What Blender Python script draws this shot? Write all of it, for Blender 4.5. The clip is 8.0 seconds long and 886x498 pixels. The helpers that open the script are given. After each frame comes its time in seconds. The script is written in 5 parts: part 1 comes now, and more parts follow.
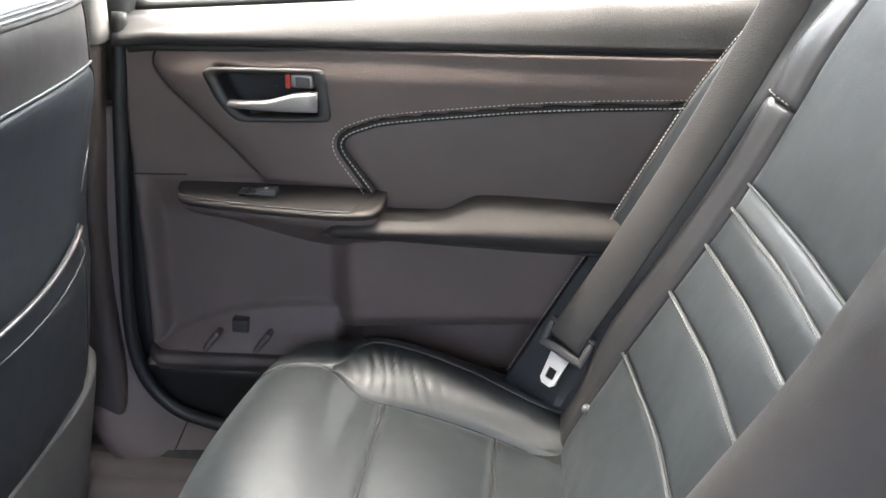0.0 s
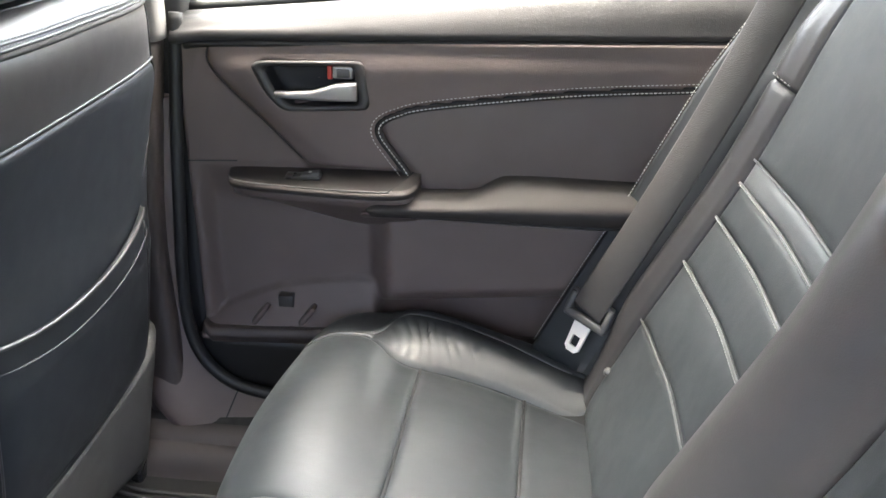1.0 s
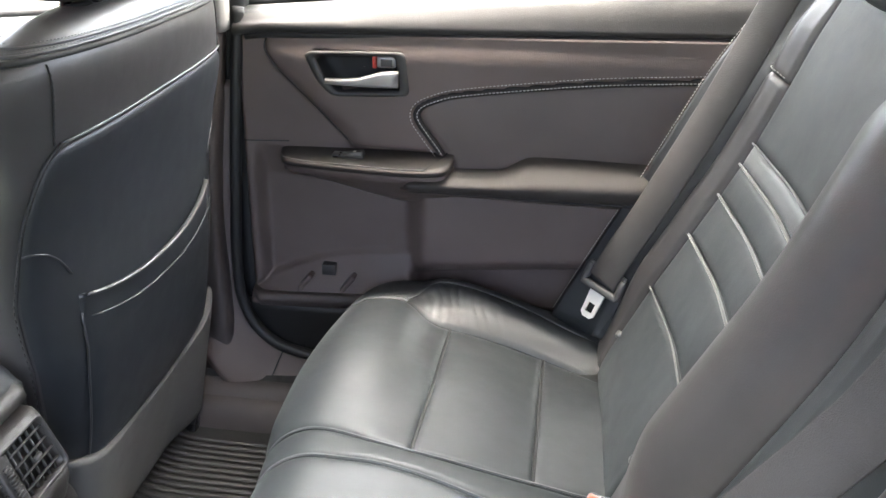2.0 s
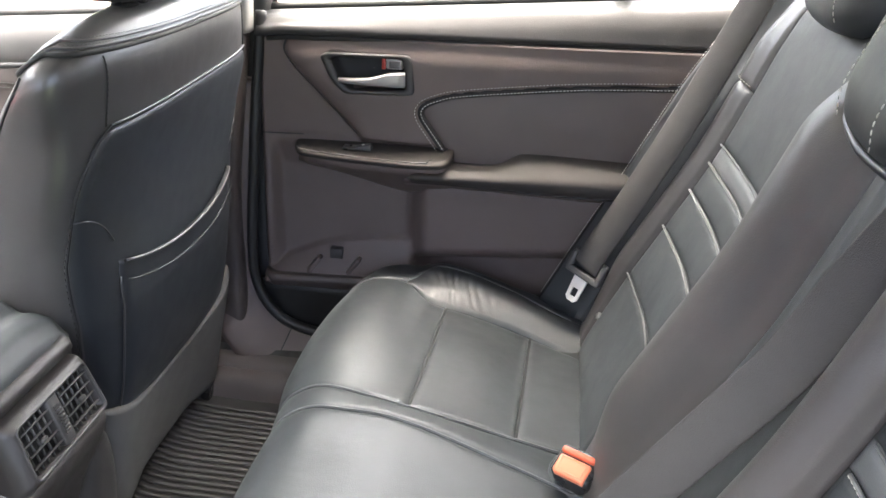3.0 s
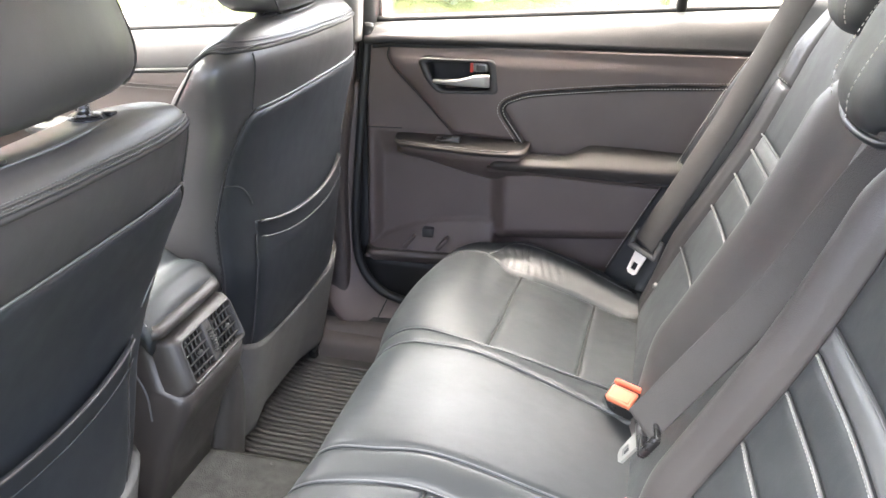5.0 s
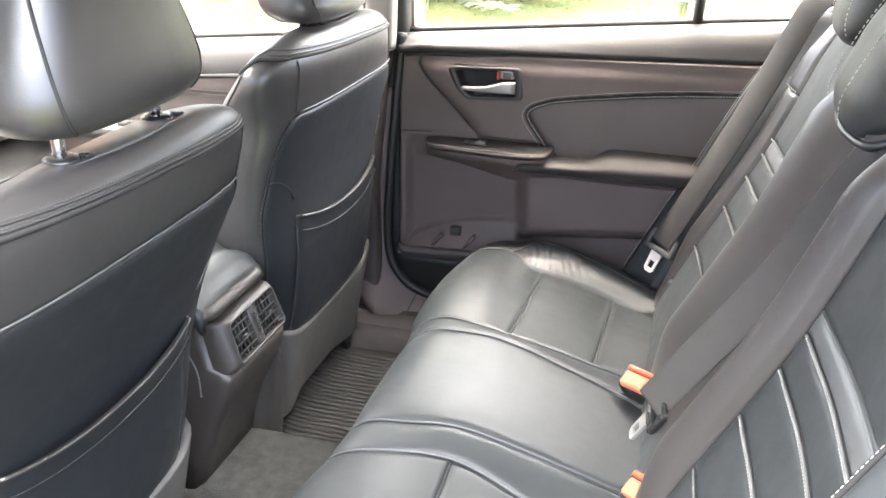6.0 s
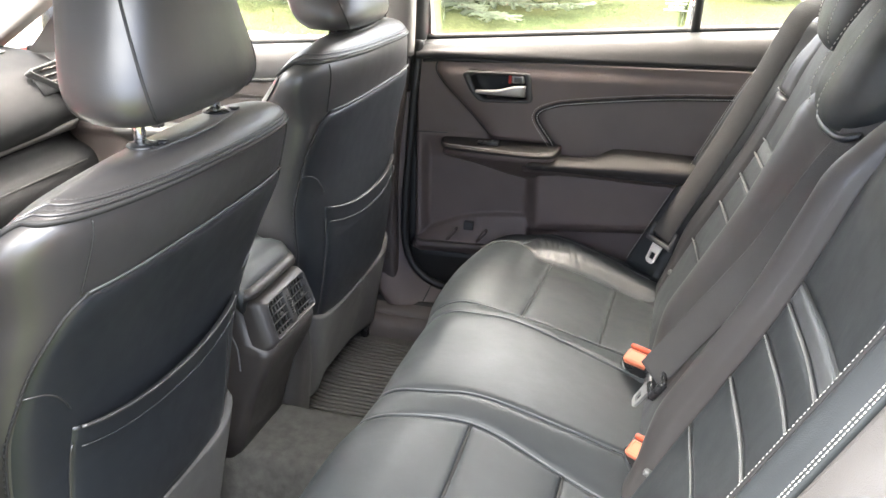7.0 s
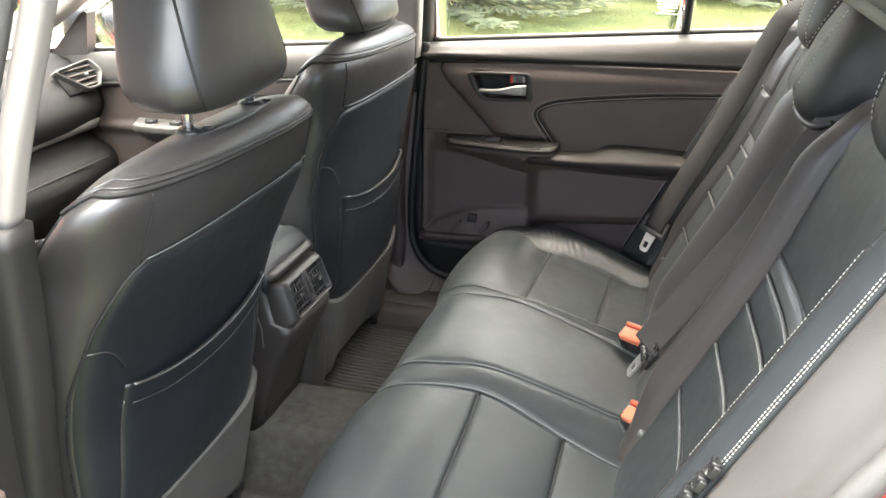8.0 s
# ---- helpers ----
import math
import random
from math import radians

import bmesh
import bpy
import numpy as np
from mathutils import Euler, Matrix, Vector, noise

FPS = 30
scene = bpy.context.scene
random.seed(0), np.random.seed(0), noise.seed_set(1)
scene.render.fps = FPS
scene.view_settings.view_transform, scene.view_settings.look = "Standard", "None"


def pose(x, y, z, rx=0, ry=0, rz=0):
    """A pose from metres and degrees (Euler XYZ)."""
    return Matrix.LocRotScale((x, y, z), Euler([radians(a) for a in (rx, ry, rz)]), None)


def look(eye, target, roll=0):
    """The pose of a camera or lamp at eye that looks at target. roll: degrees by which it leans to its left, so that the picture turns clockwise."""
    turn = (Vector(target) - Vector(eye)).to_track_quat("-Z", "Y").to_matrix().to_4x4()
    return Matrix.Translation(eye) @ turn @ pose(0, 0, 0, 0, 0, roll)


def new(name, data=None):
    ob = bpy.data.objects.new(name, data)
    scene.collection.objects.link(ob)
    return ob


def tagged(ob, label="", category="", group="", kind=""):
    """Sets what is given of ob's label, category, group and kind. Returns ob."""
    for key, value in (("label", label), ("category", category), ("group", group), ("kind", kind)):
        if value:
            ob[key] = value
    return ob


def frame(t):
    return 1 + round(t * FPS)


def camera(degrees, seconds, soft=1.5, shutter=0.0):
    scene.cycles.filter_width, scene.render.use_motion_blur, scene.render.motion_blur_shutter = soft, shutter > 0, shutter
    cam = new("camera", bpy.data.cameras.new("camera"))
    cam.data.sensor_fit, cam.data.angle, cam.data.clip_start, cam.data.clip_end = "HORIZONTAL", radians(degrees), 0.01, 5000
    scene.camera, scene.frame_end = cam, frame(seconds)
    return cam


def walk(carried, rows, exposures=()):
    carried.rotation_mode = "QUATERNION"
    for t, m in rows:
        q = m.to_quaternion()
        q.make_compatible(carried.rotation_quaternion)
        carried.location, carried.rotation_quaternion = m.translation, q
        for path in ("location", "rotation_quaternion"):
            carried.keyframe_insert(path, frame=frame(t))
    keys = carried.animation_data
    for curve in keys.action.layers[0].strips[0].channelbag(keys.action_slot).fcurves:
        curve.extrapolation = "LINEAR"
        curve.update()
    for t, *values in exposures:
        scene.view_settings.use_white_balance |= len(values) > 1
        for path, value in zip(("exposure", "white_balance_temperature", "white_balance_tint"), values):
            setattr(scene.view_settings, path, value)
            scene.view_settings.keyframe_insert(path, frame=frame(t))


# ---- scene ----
cam = camera(52.2, 8.0)
PATH = [
    (0, (0.124, -0.384, 0.957), (-0.015, 1.413, 0.09), 2.1),
    (0.5, (0.123, -0.433, 0.965), (-0.04, 1.362, 0.099), 1.0),
    (1, (0.128, -0.476, 0.973), (-0.071, 1.311, 0.098), 0.7),
    (1.5, (0.128, -0.539, 0.987), (-0.11, 1.239, 0.102), 0.6),
    (2.8, (0.15, -0.725, 1.006), (-0.096, 1.073, 0.165), 2.3),
    (3, (0.154, -0.746, 1.016), (-0.093, 1.046, 0.164), 2.6),
    (3.5, (0.158, -0.8, 1.02), (-0.106, 0.992, 0.173), 2.6),
    (4, (0.168, -0.856, 1.022), (-0.157, 0.93, 0.183), 2.2),
    (4.5, (0.184, -0.921, 1.032), (-0.207, 0.856, 0.202), 1.7),
    (5.8, (0.231, -1.069, 1.051), (-0.253, 0.705, 0.264), 1.0),
    (6, (0.231, -1.085, 1.059), (-0.263, 0.682, 0.263), 1.1),
    (6.5, (0.236, -1.154, 1.067), (-0.265, 0.616, 0.282), 1.2),
    (7, (0.24, -1.217, 1.075), (-0.26, 0.557, 0.299), 1.2),
    (7.5, (0.243, -1.277, 1.079), (-0.256, 0.501, 0.312), 1.3),
    (8, (0.251, -1.338, 1.083), (-0.241, 0.445, 0.322), 1.2),
]
EXPOSE = [(0.0, 5.05, 6500, 4), (1.5, 5.05, 6500, 4), (3.0, 4.95, 6600, 6), (3.5, 5.1, 6650, 6), (4.5, 5.4, 6700, 7), (6.0, 5.35, 6750, 6), (7.0, 4.85, 6800, 5), (7.5, 4.9, 6850, 4), (8.0, 4.45, 6950, 3)]
walk(cam, [(t, look(eye, target, roll)) for t, eye, target, roll in PATH], EXPOSE)

# ---- daylight ----
world = bpy.data.worlds.new("sky")
scene.world = world
world.use_nodes = True
wn = world.node_tree
sky = wn.nodes.new("ShaderNodeTexSky")
sky.sky_type = "NISHITA"
sky.sun_disc = False
sky.sun_elevation, sky.sun_rotation = radians(80), radians(345)
sky.air_density, sky.dust_density, sky.ozone_density = 0.35, 6.0, 0.0
wn.nodes["Background"].inputs["Strength"].default_value = 0.15
wn.links.new(sky.outputs[0], wn.nodes["Background"].inputs["Color"])

sun_data = bpy.data.lights.new("sun", "SUN")
sun_data.energy, sun_data.angle, sun_data.color = 1.6, radians(125), (1.0, 0.98, 0.95)
sun = new("sun", sun_data)
sun.matrix_world = look((-0.3, 0.5, 6.2), (0, 0, 0))


# ---- materials ----
def material(name, color, rough=0.5, metal=0.0, grain=0.0, grain_scale=900.0, vary=0.12, vary_scale=7.0, wrinkle=0.0, coat=0.0, spec=0.5, rough_vary=0.08):
    """A principled surface with broad colour drift, fine grain relief and uneven gloss."""
    m = bpy.data.materials.new(name)
    m.use_nodes = True
    n, l = m.node_tree.nodes, m.node_tree.links
    b = n["Principled BSDF"]
    b.inputs["Metallic"].default_value = metal
    b.inputs["Roughness"].default_value = rough
    b.inputs["Specular IOR Level"].default_value = spec
    b.inputs["Coat Weight"].default_value = coat
    tc = n.new("ShaderNodeTexCoord")
    big = n.new("ShaderNodeTexNoise")
    big.inputs["Scale"].default_value, big.inputs["Detail"].default_value = vary_scale, 6
    l.new(tc.outputs["Object"], big.inputs["Vector"])
    ramp = n.new("ShaderNodeValToRGB")
    ramp.color_ramp.elements[0].position, ramp.color_ramp.elements[1].position = 0.3, 0.7
    ramp.color_ramp.elements[0].color = (*[c * (1 - vary) for c in color], 1)
    ramp.color_ramp.elements[1].color = (*[min(1, c * (1 + vary)) for c in color], 1)
    l.new(big.outputs["Fac"], ramp.inputs["Fac"])
    l.new(ramp.outputs["Color"], b.inputs["Base Color"])
    mid = n.new("ShaderNodeTexNoise")
    mid.inputs["Scale"].default_value, mid.inputs["Detail"].default_value = 38, 4
    l.new(tc.outputs["Object"], mid.inputs["Vector"])
    mr = n.new("ShaderNodeMapRange")
    mr.inputs["To Min"].default_value, mr.inputs["To Max"].default_value = max(0.02, rough - rough_vary), min(1, rough + rough_vary)
    l.new(mid.outputs["Fac"], mr.inputs["Value"])
    l.new(mr.outputs["Result"], b.inputs["Roughness"])
    normal = None
    if wrinkle:
        w = n.new("ShaderNodeTexNoise")
        w.inputs["Scale"].default_value, w.inputs["Detail"].default_value = 16, 3
        l.new(tc.outputs["Object"], w.inputs["Vector"])
        bp = n.new("ShaderNodeBump")
        bp.inputs["Strength"].default_value, bp.inputs["Distance"].default_value = wrinkle, 0.01
        l.new(w.outputs["Fac"], bp.inputs["Height"])
        normal = bp
    if grain:
        v = n.new("ShaderNodeTexVoronoi")
        v.inputs["Scale"].default_value = grain_scale
        l.new(tc.outputs["Object"], v.inputs["Vector"])
        bp = n.new("ShaderNodeBump")
        bp.inputs["Strength"].default_value, bp.inputs["Distance"].default_value = grain, 0.0006
        l.new(v.outputs["Distance"], bp.inputs["Height"])
        if normal:
            l.new(normal.outputs["Normal"], bp.inputs["Normal"])
        normal = bp
    if normal:
        l.new(normal.outputs["Normal"], b.inputs["Normal"])
    return m


LEATHER = material("black_leather", (0.0245, 0.028, 0.0305), 0.49, grain=0.18, grain_scale=750, wrinkle=0.11, spec=0.48)
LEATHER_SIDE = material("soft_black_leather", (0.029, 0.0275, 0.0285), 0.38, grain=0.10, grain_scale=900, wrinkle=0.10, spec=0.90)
BOLSTER = material("brown_black_leather", (0.042, 0.038, 0.037), 0.42, grain=0.20, grain_scale=700, wrinkle=0.12, spec=0.75)
BACK_PANEL = material("blue_black_leather", (0.0105, 0.0125, 0.016), 0.42, grain=0.12, grain_scale=900, wrinkle=0.05, spec=0.7)
# Pale grey for thin seams, and for sheen put into the colour.
PLEAT = material("pale_seam_and_sheen", (0.085, 0.089, 0.092), 0.34, grain=0.2, wrinkle=0.06)
# Light grey for stitches and buttons; on backrest piping it includes the highlight.
PIPING = material("grey_piping", (0.12, 0.12, 0.118), 0.32, vary=0.15, vary_scale=40)
THREAD = material("white_thread", (0.46, 0.445, 0.42), 0.7, vary=0.15, vary_scale=90)
SEAM_DARK = material("dark_seam", (0.012, 0.012, 0.013), 0.7)
DOOR_PLASTIC = material("grained_black_plastic", (0.102, 0.078, 0.070), 0.50, grain=0.5, grain_scale=1300)
DOOR_SOFT = material("soft_touch_trim", (0.038, 0.037, 0.037), 0.55, spec=0.3, grain=0.4, grain_scale=1100)
DOOR_INSERT = material("brown_black_vinyl", (0.092, 0.073, 0.067), 0.46, grain=0.45, grain_scale=800, wrinkle=0.03)
DARK_TRIM = material("brown_black_plastic", (0.052, 0.042, 0.039), 0.45, grain=0.5, grain_scale=1200)
GLOSS_BLACK = material("smooth_black_plastic", (0.02, 0.02, 0.021), 0.28)
DARK_RUBBER = material("black_rubber", (0.012, 0.012, 0.012), 0.55)
MAT_RUBBER = material("floor_mat_rubber", (0.040, 0.038, 0.036), 0.55, grain=0.3)
CARPET = material("grey_carpet", (0.046, 0.045, 0.043), 0.95, grain=1.0, grain_scale=420, vary=0.25, vary_scale=60, spec=0.1)
GREY_PLASTIC = material("grey_plastic", (0.068, 0.067, 0.066), 0.55, grain=0.4, grain_scale=1200)
BEIGE_TRIM = material("pale_pillar_trim", (0.21, 0.197, 0.185), 0.6, grain=0.25, vary=0.05)
HEADLINER = material("pale_headliner", (0.55, 0.53, 0.50), 0.95, grain=0.6, grain_scale=500, vary=0.05, spec=0.1)
WEBBING = material("seat_belt_webbing", (0.056, 0.053, 0.051), 0.6, spec=0.3, grain=0.7, grain_scale=1000)
CHROME = material("chrome", (0.75, 0.75, 0.76), 0.12, metal=1.0, vary=0.03, rough_vary=0.03)
TONGUE_GREY = material("grey_tongue_metal", (0.22, 0.22, 0.215), 0.4, metal=0.3)
STEEL = material("bright_steel", (0.80, 0.79, 0.77), 0.32, metal=0.55, vary=0.06)
# Pad leather with daylight from the open door put into its colour.
LIT_SIDE = material("door_lit_leather", (0.072, 0.068, 0.066), 0.42, grain=0.3, grain_scale=900, wrinkle=0.05)
SATIN = material("satin_silver", (0.30, 0.29, 0.285), 0.40, metal=0.6, vary=0.04)
ORANGE = material("orange_plastic", (0.72, 0.21, 0.115), 0.38, vary=0.06)
CONSOLE = material("dark_console_plastic", (0.024, 0.021, 0.020), 0.42, grain=0.3, grain_scale=1200)
VENT_SILVER = material("satin_grey_plastic", (0.08, 0.079, 0.078), 0.48, metal=0.2)
SLOT_RED = material("dark_orange_plastic", (0.50, 0.085, 0.04), 0.42)
RED_MARK = material("red_plastic", (0.38, 0.035, 0.025), 0.45)
RED_PAINT = material("red_paint", (0.36, 0.018, 0.018), 0.30, coat=0.8, vary=0.04)
DASH_SOFT = material("dashboard_skin", (0.011, 0.011, 0.012), 0.75, spec=0.18, grain=0.5, grain_scale=1000)
WHITE_STICKER = material("white_sticker", (0.75, 0.75, 0.73), 0.6)
BARK = material("bark", (0.10, 0.075, 0.055), 0.9, vary=0.3, vary_scale=12, grain=1.0, grain_scale=60)
NEEDLES = material("spruce_needles", (0.21, 0.235, 0.155), 0.6, vary=0.45, vary_scale=3.0)
SEAL_GREY = material("grey_sealing_rubber", (0.13, 0.127, 0.122), 0.6, vary=0.1)
VENT_GREY = material("grey_vent_plastic", (0.038, 0.037, 0.036), 0.55, vary=0.05, spec=0.3)
ARM_PAD = material("padded_brown_black_vinyl", (0.033, 0.029, 0.027), 0.58, grain=0.35, grain_scale=900, spec=0.28)
SATIN_BLACK = material("satin_black_plastic", (0.034, 0.032, 0.031), 0.46, grain=0.3, grain_scale=1300)
GRAVEL = material("pale_gravel", (0.20, 0.19, 0.165), 0.95, grain=1.0, grain_scale=70, vary=0.22, vary_scale=1.3, spec=0.1)
GRASS_BLADE = material("grass_blades", (0.085, 0.105, 0.032), 0.7, vary=0.4, vary_scale=1.5)


def glass_material():
    m = bpy.data.materials.new("window_glass")
    m.use_nodes = True
    b = m.node_tree.nodes["Principled BSDF"]
    b.inputs["Base Color"].default_value = (0.97, 0.98, 0.97, 1)
    b.inputs["Transmission Weight"].default_value = 1.0
    b.inputs["Roughness"].default_value = 0.0
    b.inputs["IOR"].default_value = 1.45
    return m


def lawn_material():
    m = bpy.data.materials.new("lawn")
    m.use_nodes = True
    n, l = m.node_tree.nodes, m.node_tree.links
    b = n["Principled BSDF"]
    b.inputs["Roughness"].default_value = 0.9
    b.inputs["Specular IOR Level"].default_value = 0.15
    tc = n.new("ShaderNodeTexCoord")
    a = n.new("ShaderNodeTexNoise")
    a.inputs["Scale"].default_value, a.inputs["Detail"].default_value = 0.9, 8
    c = n.new("ShaderNodeTexNoise")
    c.inputs["Scale"].default_value, c.inputs["Detail"].default_value = 24, 6
    r = n.new("ShaderNodeValToRGB")
    r.color_ramp.elements[0].position, r.color_ramp.elements[1].position = 0.35, 0.68
    r.color_ramp.elements[0].color = (0.024, 0.036, 0.011, 1)
    r.color_ramp.elements[1].color = (0.052, 0.056, 0.021, 1)
    r2 = n.new("ShaderNodeValToRGB")
    r2.color_ramp.elements[0].color = (0.6, 0.6, 0.55, 1)
    r2.color_ramp.elements[1].color = (1.25, 1.25, 1.2, 1)
    mix = n.new("ShaderNodeMix")
    mix.data_type, mix.blend_type = "RGBA", "MULTIPLY"
    mix.inputs[0].default_value = 1.0
    for t in (a, c):
        l.new(tc.outputs["Object"], t.inputs["Vector"])
    l.new(a.outputs["Fac"], r.inputs["Fac"])
    l.new(c.outputs["Fac"], r2.inputs["Fac"])
    l.new(r.outputs["Color"], mix.inputs[6])
    l.new(r2.outputs["Color"], mix.inputs[7])
    l.new(mix.outputs[2], b.inputs["Base Color"])
    bp = n.new("ShaderNodeBump")
    bp.inputs["Strength"].default_value, bp.inputs["Distance"].default_value = 0.8, 0.04
    l.new(c.outputs["Fac"], bp.inputs["Height"])
    l.new(bp.outputs["Normal"], b.inputs["Normal"])
    return m


GLASS, LAWN = glass_material(), lawn_material()


# ---- building helpers ----
def mesh_of(verts, faces, mat, smooth=True, name="part"):
    me = bpy.data.meshes.new(name)
    me.from_pydata([tuple(v) for v in verts], [], [tuple(f) for f in faces])
    me.materials.append(mat)
    if smooth:
        me.polygons.foreach_set("use_smooth", [True] * len(me.polygons))
    me.update()
    return me


def thing(name, at, label, category, group="", kind=""):
    ob = new(name)
    ob.empty_display_size = 0.05
    ob.location = at
    return tagged(ob, label, category, group, kind)


def base_of(ob):
    """The world place of a thing or of a part of it, as they are all unturned."""
    return Matrix.Translation(ob.location) if ob.parent is None and ob.type == "EMPTY" else Matrix.Identity(4)


def part(name, geo, mat, parent, label="", smooth=True):
    """Links verts and faces, in world places, as one mesh under a thing or a part."""
    me = geo if isinstance(geo, bpy.types.Mesh) else mesh_of(*geo, mat, smooth, name)
    ob = new(name, me)
    ob.parent = parent
    ob.matrix_parent_inverse = base_of(parent).inverted()
    if label:
        ob["label"] = label
    return ob


def loose(name, geo, mat, label, category, group="", kind="", smooth=True):
    ob = new(name, mesh_of(*geo, mat, smooth, name))
    return tagged(ob, label, category, group, kind)


def merge(geos):
    verts, faces = [], []
    for v, f in geos:
        k = len(verts)
        verts += list(v)
        faces += [tuple(i + k for i in q) for q in f]
    return verts, faces


def spline(keys, n=24):
    """A smooth line through a few key points (Catmull-Rom)."""
    p = [Vector(k) for k in keys]
    p = [2 * p[0] - p[1], *p, 2 * p[-1] - p[-2]]
    out = []
    for i in range(1, len(p) - 2):
        a, b, c, d = p[i - 1:i + 3]
        for j in range(n):
            t = j / n
            out.append(0.5 * (2 * b + (c - a) * t + (2 * a - 5 * b + 4 * c - d) * t * t + (3 * b - a - 3 * c + d) * t ** 3))
    return out + [p[-2]]


def ease(keys):
    """A smooth function through (x, y) keys, held beyond its ends."""
    line = spline([(x, y, 0) for x, y in keys], 16)
    xs, ys = np.array([p.x for p in line]), np.array([p.y for p in line])
    return lambda x: float(np.interp(x, xs, ys))


def step(a, b, x):
    t = min(1.0, max(0.0, (x - a) / (b - a)))
    return t * t * (3 - 2 * t)


def grid(fn, nu, nv):
    verts = [fn(i / nu, j / nv) for j in range(nv + 1) for i in range(nu + 1)]
    w = nu + 1
    faces = [(j * w + i, j * w + i + 1, (j + 1) * w + i + 1, (j + 1) * w + i) for j in range(nv) for i in range(nu)]
    return verts, faces


def shell(fn, nu, nv, back):
    """A sheet with a rim and a back: back is a vector, or a function of the front point."""
    v, f = grid(fn, nu, nv)
    n = len(v)
    push = back if callable(back) else (lambda p: Vector(p) + Vector(back))
    b = [push(Vector(p)) for p in v]
    faces = f + [tuple(n + i for i in reversed(q)) for q in f]
    w = nu + 1
    ring = [*range(w), *[j * w + nu for j in range(1, nv + 1)], *[nv * w + i for i in range(nu - 1, -1, -1)], *[j * w for j in range(nv - 1, 0, -1)]]
    for a, c in zip(ring, ring[1:] + ring[:1]):
        faces.append((c, a, n + a, n + c))
    return [Vector(p) for p in v] + b, faces


def pillow(surf, dom, nu, nv, size, tuck=0.006, soft=0.014, thick=0.02, puff=0.0, out=(0, 0, 1)):
    """An upholstered panel on a surface: dom maps the unit square to the surface's coordinates; its border is tucked in."""
    la, lb = size
    out = Vector(out)

    def point(a, b):
        u, v = dom(a, b)
        p = Vector(surf(u, v))
        e = 0.002
        n = (Vector(surf(u + e, v)) - p).cross(Vector(surf(u, v + e)) - p)
        if n.length < 1e-12:
            n = out.copy()
        n.normalize()
        if n.dot(out) < 0:
            n = -n
        d = min(a * la, (1 - a) * la, b * lb, (1 - b) * lb)
        k = max(0.0, 1 - d / soft)
        rise = puff * (4 * a * (1 - a)) * (4 * b * (1 - b))
        return p + n * (rise - tuck * k * k), n

    def spaced(i):
        return i + 0.055 * math.sin(2 * math.pi * i) * -1

    pts, norms = [], []
    for j in range(nv + 1):
        for i in range(nu + 1):
            p, n = point(spaced(i / nu), spaced(j / nv))
            pts.append(p)
            norms.append(n)
    w = nu + 1
    faces = [(j * w + i, j * w + i + 1, (j + 1) * w + i + 1, (j + 1) * w + i) for j in range(nv) for i in range(nu)]
    ring = [*range(w), *[j * w + nu for j in range(1, nv + 1)], *[nv * w + i for i in range(nu - 1, -1, -1)], *[j * w for j in range(nv - 1, 0, -1)]]
    k = len(pts)
    pts += [pts[r] - norms[r] * thick for r in ring]
    for q in range(len(ring)):
        r = (q + 1) % len(ring)
        faces.append((ring[r], ring[q], k + q, k + r))
    faces.append(tuple(k + q for q in range(len(ring))))
    return pts, faces


def tube(points, radius, sides=8, flat=1.0):
    """A round or flattened rod along points; radius may be a function of 0..1."""
    p = [Vector(q) for q in points]
    verts, faces = [], []
    up = None
    for i, q in enumerate(p):
        d = (p[min(i + 1, len(p) - 1)] - p[max(i - 1, 0)])
        d = d.normalized() if d.length > 1e-9 else Vector((1, 0, 0))
        if up is None:
            up = Vector((0, 0, 1)) if abs(d.z) < 0.9 else Vector((1, 0, 0))
        side = d.cross(up).normalized()
        up = side.cross(d).normalized()
        r = radius(i / (len(p) - 1)) if callable(radius) else radius
        for k in range(sides):
            a = 2 * math.pi * k / sides
            verts.append(q + side * (math.cos(a) * r) + up * (math.sin(a) * r * flat))
    for i in range(len(p) - 1):
        for k in range(sides):
            m = (k + 1) % sides
            faces.append((i * sides + k, i * sides + m, (i + 1) * sides + m, (i + 1) * sides + k))
    faces.append(tuple(reversed(range(sides))))
    faces.append(tuple((len(p) - 1) * sides + k for k in range(sides)))
    return verts, faces


def loft(rings, cap=True):
    n = len(rings[0])
    verts = [Vector(v) for r in rings for v in r]
    faces = []
    for i in range(len(rings) - 1):
        for k in range(n):
            m = (k + 1) % n
            faces.append((i * n + k, i * n + m, (i + 1) * n + m, (i + 1) * n + k))
    if cap:
        faces.append(tuple(reversed(range(n))))
        faces.append(tuple((len(rings) - 1) * n + k for k in range(n)))
    return verts, faces


def rounded(pts, r, n=4):
    """A closed 2D outline with its corners rounded."""
    out = []
    m = len(pts)
    for i in range(m):
        a, b, c = Vector(pts[i - 1]), Vector(pts[i]), Vector(pts[(i + 1) % m])
        da, dc = (a - b), (c - b)
        k = min(r, da.length * 0.45, dc.length * 0.45)
        s, e = b + da.normalized() * k, b + dc.normalized() * k
        for j in range(n + 1):
            t = j / n
            out.append(s * (1 - t) ** 2 + b * 2 * t * (1 - t) + e * t * t)
    return out


